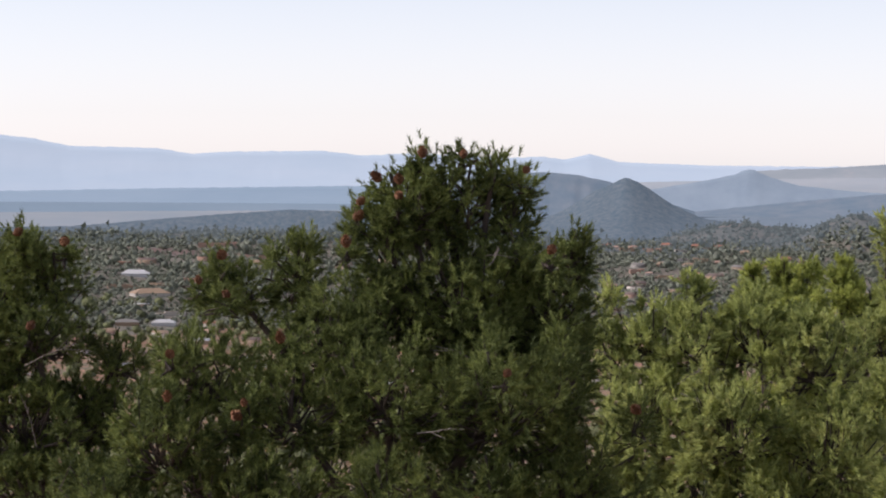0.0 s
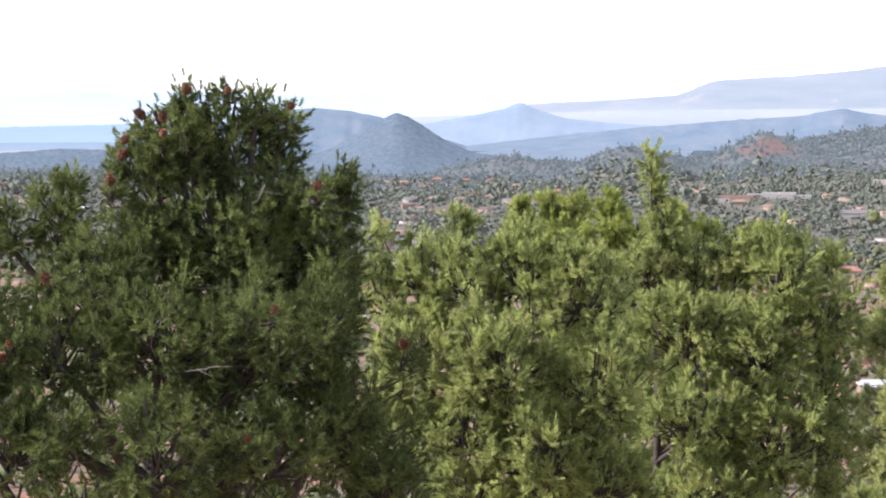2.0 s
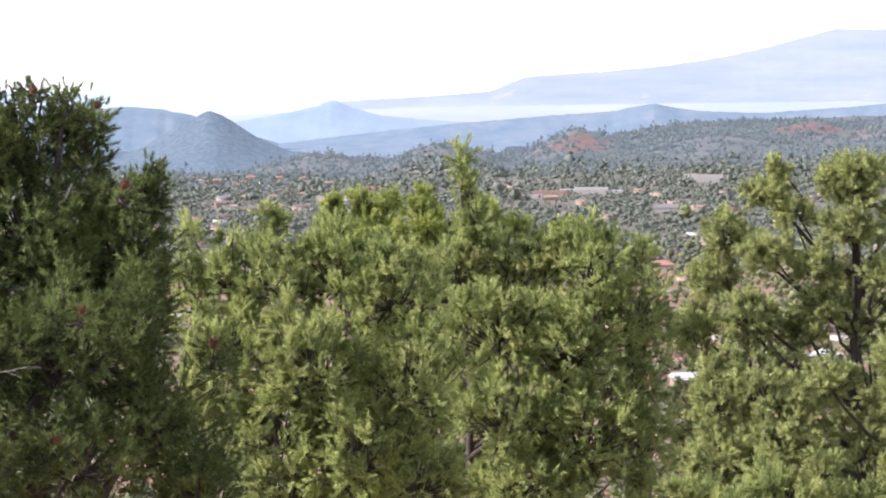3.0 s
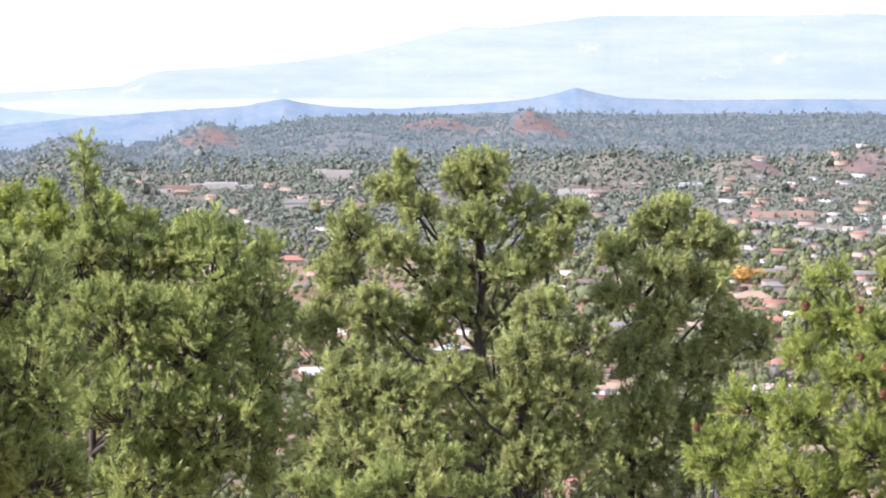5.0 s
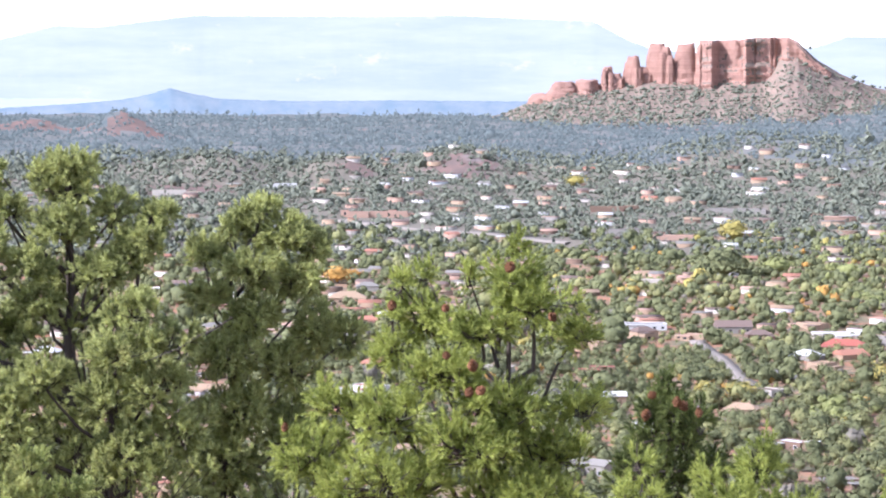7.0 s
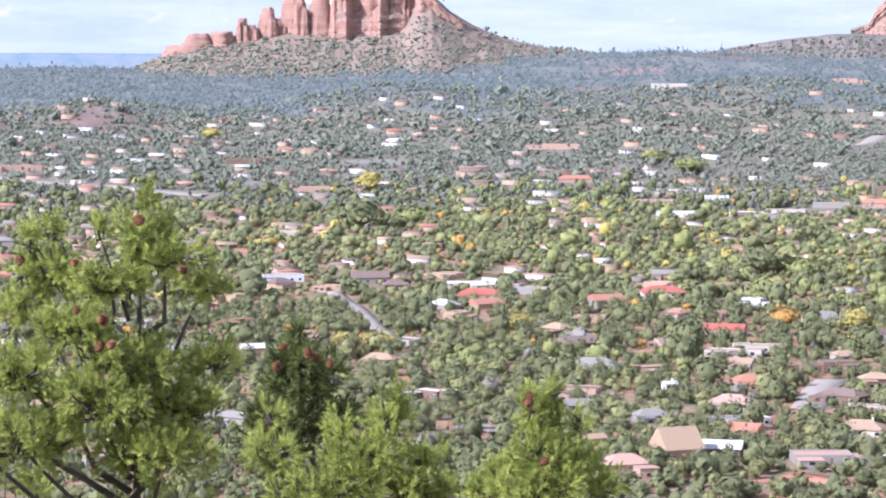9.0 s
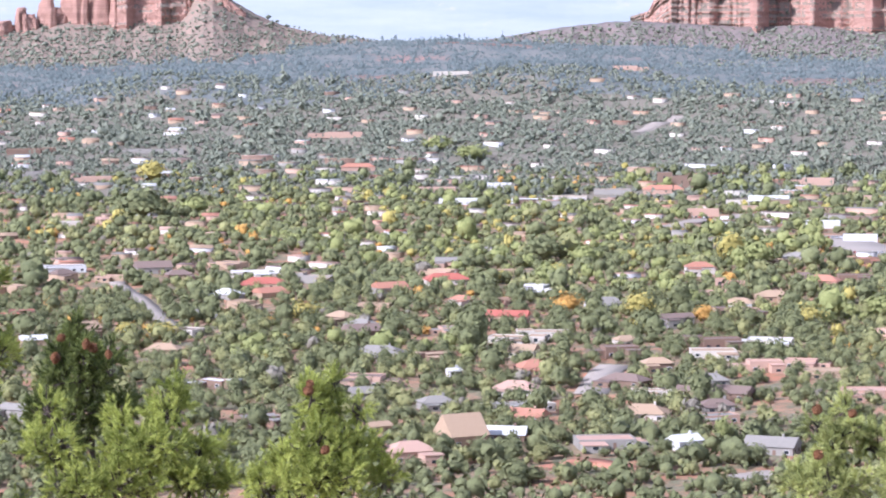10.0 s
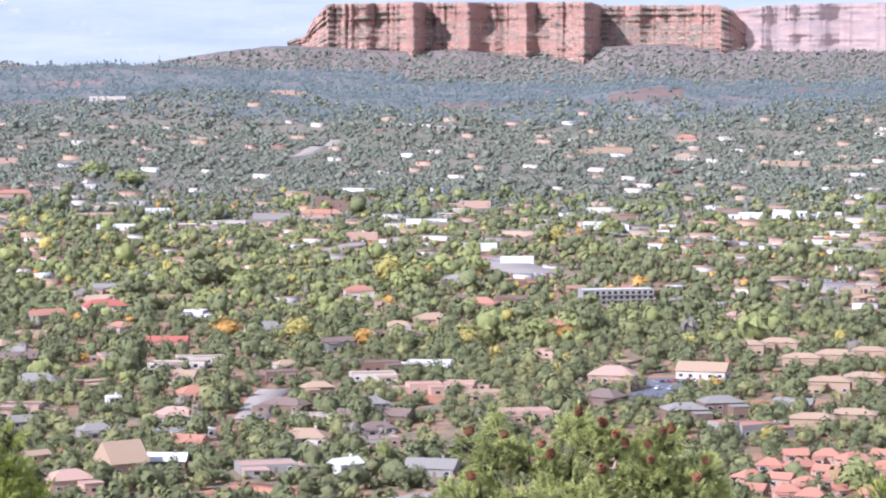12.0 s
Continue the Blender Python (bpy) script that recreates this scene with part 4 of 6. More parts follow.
conifer("young_pine", "yellow-green pine top with a few cones", 12.1, 32.89, [
    (33.05, -7.07, 0.247, 0.270, 0), (32.55, -7.30, 0.247, 0.247, 0), (32.94, -7.58, 0.562, 0.359, 0), (33.51, -7.63, 0.247, 0.292, 0), (32.72, -8.20, 0.786, 0.449, 0.1), (33.40, -8.30, 0.584, 0.404, 0),
    (32.05, -8.65, 0.517, 0.449, 0), (32.84, -8.86, 1.180, 0.517, 0.1), (34.08, -8.85, 0.517, 0.359, 0), (31.71, -9.10, 0.584, 0.449, 0)],
    PINE, TUFT_PINE, 1.05, 0.14, 132, 64, [(32.58, -7.11, 0.2), (32.55, -7.25, 0.15), (32.87, -8.40, 0.3)], 0.017)
conifer("young_pine", "low pine crown thick with brown cones", 12.8, 44.64, [
    (43.06, -7.52, 0.292, 0.292, 0), (42.83, -8.14, 0.517, 0.517, 0), (43.51, -8.14, 0.449, 0.517, 0), (44.64, -7.57, 0.449, 0.315, 0), (45.09, -7.91, 0.674, 0.449, 0.1), (46.22, -7.90, 0.562, 0.382, 0), (46.95, -8.28, 0.472, 0.382, 0),
    (44.30, -8.36, 0.674, 0.517, 0), (45.88, -8.46, 0.955, 0.517, 0.1), (47.24, -8.67, 0.359, 0.359, 0), (42.72, -8.87, 0.955, 0.449, 0.1), (44.64, -8.91, 1.180, 0.472, 0.2), (46.45, -8.90, 0.955, 0.449, 0.1)],
    OLIVE, TUFT_PINE, 1.05, 0.13, 143, 65,
    [(42.52, -8.45, 0.2), (44.64, -7.19, 0.15), (45.11, -7.40, 0.2), (45.37, -7.63, 0.2), (45.54, -7.79, 0.2), (46.27, -7.56, 0.2), (46.44, -7.51, 0.2), (45.99, -7.81, 0.2), (43.91, -7.82, 0.2), (44.08, -8.02, 0.2),
     (43.17, -7.64, 0.2), (45.09, -8.30, 0.3), (46.95, -8.45, 0.2), (47.12, -8.11, 0.15), (46.05, -8.12, 0.3), (42.49, -7.58, 0.1)], 0.017)
conifer("young_pine", "tip of a yellow-green pine", 12.0, 50.70, [
    (50.64, -8.72, 0.449, 0.292, 0), (50.25, -8.95, 0.337, 0.247, 0), (51.14, -8.93, 0.674, 0.517, 0)], PINE, TUFT_PINE, 1.05, 0.14, 132, 66, (), 0.017)


# ---- the town's trees ----
def leafy_crown(leaves, size, rng, tall=1.0):
    """A crown of loose leaf clumps round a dense heart, about 1 m in half width: (verts, triangles)."""
    bm = bmesh.new()
    bmesh.ops.create_icosphere(bm, subdivisions=1, radius=1.0)
    v = np.array([p.co[:] for p in bm.verts]) * rng.uniform(0.5, 0.8, (len(bm.verts), 1)) * np.array([1, 1, 0.9 * tall]) + np.array([0, 0, 0.8 * tall])
    f = np.array([[p.index for p in q.verts] for q in bm.faces])
    bm.free()
    u = rng.normal(size=(leaves, 3))
    u /= np.linalg.norm(u, axis=1, keepdims=True)
    lump = np.array([noise.noise(Vector((p * 2.3)[:])) for p in u])
    c = u * (rng.uniform(0.5, 0.95, leaves) * (1 + 0.45 * lump))[:, None] * np.array([1, 1, 0.9 * tall]) + np.array([0, 0, 0.85 * tall])
    w = frames_along(u + np.array([0, 0, 0.25]) + rng.normal(size=(leaves, 3)) * 0.3, rng)
    tri = np.stack([w[:, :, 0] * -0.5 - w[:, :, 1] * 0.35, w[:, :, 0] * 0.5 - w[:, :, 1] * 0.35, w[:, :, 1] * 0.7 + w[:, :, 2] * 0.15], 1)
    tri = c[:, None] + tri * (size * rng.uniform(0.6, 1.3, leaves))[:, None, None]
    return np.concatenate([v, tri.reshape(-1, 3)]), np.concatenate([f, np.arange(3 * leaves).reshape(-1, 3) + len(v)])


def spin(n, rng):
    a = rng.uniform(0, 2 * np.pi, n)
    t = np.zeros((n, 3, 3))
    t[:, 0, 0], t[:, 0, 1], t[:, 1, 0], t[:, 1, 1], t[:, 2, 2] = np.cos(a), -np.sin(a), np.sin(a), np.cos(a), 1
    return t


HOUSES = []      # azimuth, distance, reach in metres: kept clear of trees


def clear_of_houses(az, d, keep):
    ok = np.ones(len(az), bool)
    for a, dist, reach in HOUSES:
        ok &= ~((np.abs(np.radians(az - a) * d) < reach * 0.62) & (d - dist < min(reach * 0.5, 12)) & (dist - d < reach * 0.25 + 11 * keep))
    return ok


def scatter(count, a0, a1, d0, d1, rng):
    az = rng.uniform(a0, a1, count)
    d = np.sqrt(rng.uniform(d0 * d0, d1 * d1, count))
    return az, d


def patchy(az, d, scale, shift):
    x, y = np.radians(az) * d / scale, d / scale
    return np.array([noise.noise(Vector((p, q, shift))) for p, q in zip(x, y)])


def wood(name, label, count, zone, size, mat, template, seed, patch=None, keep=0.9):
    rng = np.random.default_rng(seed)
    az, d = scatter(count, *zone, rng)
    ok = clear_of_houses(az, d, keep)
    if zone[3] > 2900:
        ok &= (bareness(az, d) < 0.15) | (rng.random(count) < 0.35)
    if patch:
        scale, level = patch
        ok &= patchy(az, d, scale, seed * 1.7) > level
    az, d = az[ok], d[ok]
    n = len(az)
    p = np.stack([np.sin(np.radians(az)) * d, np.cos(np.radians(az)) * d, ground_z(az, d) - 0.4], -1)
    s = size * rng.lognormal(-0.04, 0.38, n)
    v, f = many(template[0], template[1], p, spin(n, rng), np.stack([s, s, s * rng.uniform(0.8, 1.25, n)], 1))
    return tagged(put(name, v, f, mat), label, "trees", kind="stuff")


# ---- houses ----
def quads(boxes):
    """Closed boxes (x0, x1, y0, y1, z0, z1) in one bmesh."""
    bm = bmesh.new()
    for x0, x1, y0, y1, z0, z1 in boxes:
        v = [bm.verts.new((x, y, z)) for z in (z0, z1) for x, y in ((x0, y0), (x1, y0), (x1, y1), (x0, y1))]
        for f in ((3, 2, 1, 0), (4, 5, 6, 7), (0, 1, 5, 4), (1, 2, 6, 5), (2, 3, 7, 6), (3, 0, 4, 7)):
            bm.faces.new([v[i] for i in f])
    return bm


def house(az, d, w, dep, h, wall, roof, kind="gable", turn=0.0, label="", rich=True, rise=0.34, name="house", wing=False):
    """A house at its place: walls, roof with eaves, windows and a door."""
    g = ground_at(az, d)
    HOUSES.append((az, d, max(w, dep)))
    top = new(name)
    top.matrix_world = Matrix.Translation(g) @ Euler((0, 0, radians(turn - az))).to_matrix().to_4x4()
    tones = ("tan", "pink", "cream", "white", "brown", "grey")
    rtones = ("red tile", "brown", "grey", "white", "tan", "pink tile", "red")
    tagged(top, label or f"{tones[wall]} stucco house under a {rtones[roof]} {kind} roof", "house", "houses of the town")
    x, y = w / 2, dep / 2
    wm, rm = WALLS[wall], ROOFS[roof]
    if kind == "flat":
        part("wall", quads([(-x, x, -y, y, -1.5, h)]), wm, top)
        rim = 0.35
        part("roof", quads([(-x + rim, x - rim, -y + rim, y - rim, h + 0.004, h + 0.06)]), rm, top)
        part("parapet", quads([(-x, x, -y, -y + rim, h + 0.002, h + 0.5), (-x, x, y - rim, y, h + 0.002, h + 0.5),
                               (-x, -x + rim, -y + rim, y - rim, h + 0.002, h + 0.5), (x - rim, x, -y + rim, y - rim, h + 0.002, h + 0.5)]), wm, top)
        if name == "house":      # stepped adobe blocks beside the main one
            sx, lo = (1 if int(az * 37) % 2 else -1), h * (0.72 if int(az * 53) % 3 else 1.35)
            x0, x1 = sorted((sx * x * 1.003, sx * (x + 0.45 * w)))
            part("side_block", quads([(x0, x1, -y * 0.7, y * 0.8, -1.5, lo)]), wm, top)
            part("side_roof", quads([(x0 + 0.3, x1 - 0.3, -y * 0.7 + 0.3, y * 0.8 - 0.3, lo + 0.004, lo + 0.08)]), rm, top)
            part("window", quads([((x0 + x1) / 2 - 1.0, (x0 + x1) / 2 + 1.0, -y * 0.7 - 0.05, -y * 0.7 + 0.05, lo * 0.3, lo * 0.75)]), PANE, top)
    else:
        part("wall", quads([(-x, x, -y, y, -1.5, h)]), wm, top)
        e, r = 0.6, rise * dep
        bm = bmesh.new()
        in_x = 0.0 if kind == "gable" else min(x * 0.8, y)
        lower = [bm.verts.new(p) for p in ((-x - e, -y - e, h - 0.15), (x + e, -y - e, h - 0.15), (x + e, y + e, h - 0.15), (-x - e, y + e, h - 0.15))]
        ridge = [bm.verts.new((-x - e + in_x, 0, h + r)), bm.verts.new((x + e - in_x, 0, h + r))]
        for f in ((0, 1, 5, 4), (2, 3, 4, 5), (1, 2, 5), (3, 0, 4), (3, 2, 1, 0)):
            bm.faces.new([(lower + ridge)[i] for i in f])
        part("roof", bm, rm, top)
    if wing:
        ww, wd, wh = w * 0.42, dep * 0.62, h * 0.82
        sx = x * (0.55 if int(az * 10) % 2 else -0.55)
        part("wing", quads([(sx - ww / 2, sx + ww / 2, -y - wd, -y + 0.3, -1.5, wh)]), wm, top)
        part("wing_roof", quads([(sx - ww / 2 - 0.3, sx + ww / 2 + 0.3, -y - wd - 0.3, -y + 0.28, wh + 0.004, wh + 0.3)]), rm, top)
        part("window", quads([(sx - 1.1, sx + 1.1, -y - wd - 0.05, -y - wd + 0.05, 0.9, 2.1)]), PANE, top)
    if rich:
        n = max(2, int(w / 4.5))
        for k in range(n):
            cx = -x + w * (k + 0.5) / n
            if k == n // 2:
                part("door", quads([(cx - 0.6, cx + 0.6, -y - 0.06, -y + 0.05, 0, 2.1)]), WALLS[BROWN], top)
            else:
                for lv in range(max(1, int(h / 2.9))):
                    b = 0.9 + 2.9 * lv
                    win = part("window", quads([(cx - 0.9, cx + 0.9, -y - 0.05, -y + 0.05, b, b + 1.3)]), PANE, top)
                    if d < 1400:
                        part("frame", quads([(cx - 1.05, cx + 1.05, -y - 0.09, -y + 0.02, b + 1.3, b + 1.45), (cx - 1.05, cx + 1.05, -y - 0.09, -y + 0.02, b - 0.15, b),
                                             (cx - 1.05, cx - 0.9, -y - 0.09, -y + 0.02, b, b + 1.3), (cx + 0.9, cx + 1.05, -y - 0.09, -y + 0.02, b, b + 1.3)]), WALLS[WHITE], win)
        for cy in (-dep * 0.2, dep * 0.25):
            part("window", quads([(x - 0.05, x + 0.05, cy - 0.8, cy + 0.8, 0.9, 2.2)]), PANE, top)
        if kind != "flat" and (int(az * 100) % 3 == 0):
            part("chimney", quads([(x * 0.4, x * 0.4 + 0.9, -0.4, 0.5, h, h + rise * dep + 1.0)]), wm, top)
    return top


def lies(az, el):
    """Distance at which the line of sight first meets the ground."""
    d = np.arange(960, 4800, 3.0)
    under = EYE.z + d * math.tan(radians(el)) < ground_z(np.full(len(d), az), d)
    return float(d[np.argmax(under)]) if under.any() else 4700.0


def home(az, el, wide, h, wall, roof, kind="hip", turn=0.0, deep=0.65, label="", rise=0.25, rich=None, name="house"):
    """A house whose foot shows at that azimuth and elevation, so many degrees wide."""
    d = lies(az, el)
    w = math.radians(wide) * d
    if d > 2450 and h < 9:
        h *= 0.68
    return house(az, d + w * deep / 2, w, w * deep, h, wall, roof, kind, turn, label, (d < 2100) if rich is None else rich, rise, name, d < 2100 and kind != "gable" and wide < 1.2)


home(35.55, -8.55, 0.809, 4.5, TAN, R_TAN, "gable", 28, 1.0, "tan gabled house with a tall open front", rise=0.5)
home(36.45, -8.45, 0.809, 3.2, BROWN, R_WHITE, "gable", -8, 0.7, "brown house under a bright white metal roof")
home(34.51, -8.86, 0.966, 4.6, PINK, R_PINK, "hip", 20, 0.7, "pink two-storey house with a pink tile roof")
home(33.88, -8.27, 0.472, 3, TAN, R_TAN, "gable", 30, 0.65)
home(33.57, -6.43, 0.696, 5.2, BROWN, R_BROWN, "gable", 25, 0.7, "dark brown gabled house with a chimney")
home(33.90, -6.83, 1.033, 3.6, GREY, R_GREY, "hip", -10, 0.6, "grey house under a wide grey hip roof")
home(33.67, -7.60, 0.674, 3, GREY, R_GREY, "gable", 15, 0.65)
home(35.04, -7.79, 0.696, 3.2, GREY, R_GREY, "hip", 20, 0.65)
home(36.65, -7.52, 0.876, 3, CREAM, R_PINK, "hip", -15, 0.65)
home(37.06, -7.12, 0.809, 3.4, PINK, R_TILE, "hip", 20, 0.65)
home(35.40, -7.14, 0.270, 3, WHITE, R_WHITE, "gable", 30, 0.65)
home(35.25, -5.31, 0.876, 3.4, CREAM, R_RED, "hip", 10, 0.5, "cream house under a bright red roof")
home(36.49, -6.07, 0.809, 3.6, PINK, R_RED, "gable", -10, 0.5, "pink house under a bright red roof")
home(37.36, -6.38, 0.741, 3, CREAM, R_TAN, "flat", 5, 0.65)
home(36.52, -6.48, 0.786, 3, CREAM, R_TAN, "flat", -12, 0.65)
home(39.47, -7.03, 0.607, 4.2, BROWN, R_TAN, "hip", 12, 0.65)
home(38.83, -6.50, 0.449, 3, CREAM, R_TAN, "hip", 30, 0.65)
home(39.21, -8.01, 0.989, 3.2, CREAM, R_TAN, "hip", -12, 0.65)
home(39.46, -7.55, 0.539, 2.8, CREAM, R_TAN, "flat", 8, 0.65)
home(40.14, -7.52, 0.539, 2.8, TAN, R_BROWN, "gable", -20, 0.65)
home(40.48, -7.33, 0.741, 3, GREY, R_GREY, "hip", 18, 0.65)
home(40.97, -7.60, 0.786, 3.6, BROWN, R_BROWN, "gable", -25, 0.65)
home(40.66, -7.82, 0.652, 3, GREY, R_BROWN, "hip", 10, 0.65)
home(38.42, -8.56, 1.168, 2.9, GREY, R_PINK, "flat", 10, 0.65)
home(40.02, -8.56, 0.562, 3.6, WHITE, R_WHITE, "gable", 35, 0.8, "white cottage under a steep gable")
home(41.76, -8.64, 1.011, 3.4, GREY, R_GREY, "gable", -15, 0.65)
home(40.57, -6.74, 0.899, 3, CREAM, R_TAN, "flat", 6, 0.65)
home(41.70, -6.51, 0.899, 3, CREAM, R_WHITE, "flat", -6, 0.65)
home(41.59, -7.00, 0.674, 4.6, PINK, R_PINK, "flat", 12, 0.65)
home(42.32, -6.93, 0.629, 3.6, PINK, R_PINK, "flat", -8, 0.65)
home(42.83, -7.09, 0.899, 2.8, TAN, R_TAN, "flat", 4, 0.65)
home(43.62, -7.52, 1.011, 3.6, PINK, R_PINK, "flat", 10, 0.65)
home(38.44, -5.83, 0.809, 3.6, WHITE, R_GREY, "hip", 10, 0.65)
home(39.90, -5.69, 0.517, 3, WHITE, R_WHITE, "flat", 0, 0.65)
home(40.55, -5.58, 0.629, 4, PINK, R_PINK, "flat", 14, 0.65)
home(41.09, -5.78, 0.584, 4, WHITE, R_TAN, "hip", -12, 0.65)
home(41.76, -5.62, 0.696, 3.2, TAN, R_TAN, "hip", 8, 0.65)
home(40.99, -5.45, 0.404, 6, PINK, R_TILE, "flat", 0, 0.65)
home(46.43, -5.30, 0.449, 5, GREY, R_GREY, "flat", 10, 0.65)
home(42.72, -5.32, 0.674, 4.4, BROWN, R_TILE, "hip", -10, 0.65)
home(44.13, -5.72, 0.517, 3, CREAM, R_TILE, "hip", 15, 0.65)
home(45.37, -6.90, 0.921, 7, TAN, R_PINK, "hip", -8, 0.7, "tan two-storey apartment house with a tile roof")
home(48.01, -6.19, 0.741, 5.6, TAN, R_TAN, "hip", -6, 0.6, "tan apartment block under low stepped hip roofs", rise=0.17)
home(48.67, -6.15, 0.741, 5.6, TAN, R_TAN, "hip", -6, 0.6, "tan apartment block under low stepped hip roofs", rise=0.17)
home(49.12, -6.47, 0.741, 5.6, TAN, R_TAN, "hip", -6, 0.6, "tan apartment block under low stepped hip roofs", rise=0.17)
home(49.79, -6.39, 0.809, 5.6, TAN, R_TAN, "hip", -6, 0.6, "tan apartment block under low stepped hip roofs", rise=0.17)
home(50.45, -6.29, 0.674, 5.6, TAN, R_TAN, "hip", -6, 0.6, "tan apartment block under low stepped hip roofs", rise=0.17)
home(49.68, -6.92, 0.809, 5.6, TAN, R_TAN, "hip", -6, 0.6, "tan apartment block under low stepped hip roofs", rise=0.17)
home(50.35, -6.85, 0.809, 5.6, TAN, R_TAN, "hip", -6, 0.6, "tan apartment block under low stepped hip roofs", rise=0.17)
home(49.35, -7.69, 0.899, 5.6, TAN, R_TAN, "hip", -6, 0.6, "tan apartment block under low stepped hip roofs", rise=0.17)
home(50.13, -7.60, 0.899, 5.6, TAN, R_TAN, "hip", -6, 0.6, "tan apartment block under low stepped hip roofs", rise=0.17)
home(46.78, -7.58, 0.831, 6.6, BROWN, R_GREY, "hip", 18, 0.7, "dark timber lodge block under low grey roofs", rise=0.2)
home(47.51, -7.46, 0.831, 6.6, BROWN, R_GREY, "hip", 18, 0.7, "dark timber lodge block under low grey roofs", rise=0.2)
home(47.17, -6.69, 0.989, 3.8, CREAM, R_TAN, "gable", -12, 0.65)
for row, (el, first, count) in enumerate(((-8.30, 49.0, 4), (-8.52, 48.5, 5), (-8.76, 48.1, 6), (-9.02, 48.2, 5))):
    for k in range(count):
        home(first + 0.56 * k + 0.07 * (k % 2), el - 0.05 * (k % 3), 0.46 + 0.07 * ((k + row) % 3), 2.9 + 0.5 * (k % 2), PINK, R_TILE, "hip" if (k + row) % 3 else "gable", (10, -5, 35, -20)[(k + row) % 4], 0.8,
             "pink villa under a red clay-tile roof", rise=0.3)
home(38.80, -1.04, 0.494, 6, PINK, R_TILE, "flat", 0, 0.4)
home(35.35, -1.14, 0.719, 5, CREAM, R_TAN, "flat", 0, 0.3)
home(45.36, -2.22, 0.741, 6, TAN, R_TAN, "flat", 8, 0.4)
home(46.81, -1.99, 0.404, 5, PINK, R_TILE, "hip", 0, 0.65)
home(46.81, -2.36, 0.494, 4, CREAM, R_TAN, "hip", 0, 0.65)
home(48.08, -3.51, 0.472, 7, WHITE, R_WHITE, "flat", 0, 0.4, "white flat-roofed two-storey block")
home(48.74, -3.50, 0.472, 7, WHITE, R_WHITE, "flat", 0, 0.4, "white flat-roofed two-storey block")
home(49.63, -3.50, 0.472, 7, WHITE, R_WHITE, "flat", 0, 0.4, "white flat-roofed two-storey block")
home(42.61, -3.32, 0.629, 8, PINK, R_PINK, "flat", 0, 0.4)
home(39.57, -3.49, 0.809, 5, PINK, R_TILE, "hip", 0, 0.4)
home(40.08, -3.38, 0.674, 10, BROWN, R_BROWN, "flat", 0, 0.4, "dark red-brown stepped hotel")
home(45.08, -3.74, 0.629, 6, WHITE, R_WHITE, "flat", 0, 0.4)
home(45.08, -3.40, 0.494, 5, CREAM, R_WHITE, "flat", 0, 0.4)
home(48.98, -2.47, 0.539, 6, TAN, R_TAN, "flat", 0, 0.4)
home(49.87, -2.57, 0.741, 6, TAN, R_TAN, "flat", 0, 0.4)
home(34.99, -3.50, 0.899, 5, PINK, R_PINK, "flat", 0, 0.45, "flat-roofed shop building beside the main road", name="shop_building")
home(36.24, -3.38, 0.629, 5, WHITE, R_WHITE, "flat", 0, 0.45, "flat-roofed shop building beside the main road", name="shop_building")
home(35.60, -3.71, 0.989, 5, WHITE, R_WHITE, "flat", 0, 0.45, "flat-roofed shop building beside the main road", name="shop_building")
home(37.66, -3.66, 0.786, 5, CREAM, R_TAN, "flat", 0, 0.45, "flat-roofed shop building beside the main road", name="shop_building")
home(38.56, -3.51, 0.741, 5, GREY, R_TAN, "flat", 0, 0.45, "flat-roofed shop building beside the main road", name="shop_building")
home(33.44, -3.58, 0.449, 5, GREY, R_GREY, "flat", 0, 0.45, "flat-roofed shop building beside the main road", name="shop_building")
home(40.36, -3.93, 0.629, 5, PINK, R_PINK, "flat", 0, 0.45, "flat-roofed shop building beside the main road", name="shop_building")
home(41.65, -3.63, 0.809, 5, WHITE, R_WHITE, "flat", 0, 0.45, "flat-roofed shop building beside the main road", name="shop_building")
home(36.88, -3.69, 0.674, 5, WHITE, R_WHITE, "flat", 0, 0.45, "flat-roofed shop building beside the main road", name="shop_building")
home(42.72, -4.16, 0.674, 5, WHITE, R_WHITE, "flat", 0, 0.45, "flat-roofed shop building beside the main road", name="shop_building")
home(43.45, -4.42, 0.674, 5, WHITE, R_WHITE, "flat", 0, 0.45, "flat-roofed shop building beside the main road", name="shop_building")
home(41.03, -3.71, 0.449, 5, CREAM, R_TAN, "flat", 0, 0.45, "flat-roofed shop building beside the main road", name="shop_building")
home(31.62, -5.38, 0.876, 3.4, TAN, R_RED, "hip", -8, 0.5, "tan house under a long red roof")
home(31.34, -5.16, 0.741, 3, CREAM, R_WHITE, "flat", 6, 0.65)
home(29.93, -5.23, 0.517, 5, BROWN, R_BROWN, "hip", 12, 0.65)
home(29.42, -5.06, 0.696, 4, GREY, R_BROWN, "gable", 10, 0.65)
home(27.68, -5.03, 0.809, 3.6, WHITE, R_GREY, "flat", 8, 0.5, "modern white house with flat grey roofs")
home(26.83, -5.94, 0.517, 5, BROWN, R_RED, "flat", 0, 0.65)
home(27.05, -6.50, 0.494, 4, TAN, R_WHITE, "gable", 10, 0.65)
home(29.61, -6.69, 0.674, 3, TAN, R_TAN, "hip", -12, 0.65)
home(33.50, -3.04, 0.674, 5, PINK, R_TILE, "hip", 0, 0.4, "long low house under a bright orange tile roof")
home(33.21, -2.39, 0.741, 6, PINK, R_TILE, "flat", 0, 0.3)
home(29.48, -2.69, 1.123, 5, GREY, R_GREY, "flat", 0, 0.25)
home(26.90, -3.12, 0.674, 6, GREY, R_BROWN, "flat", 0, 0.4)
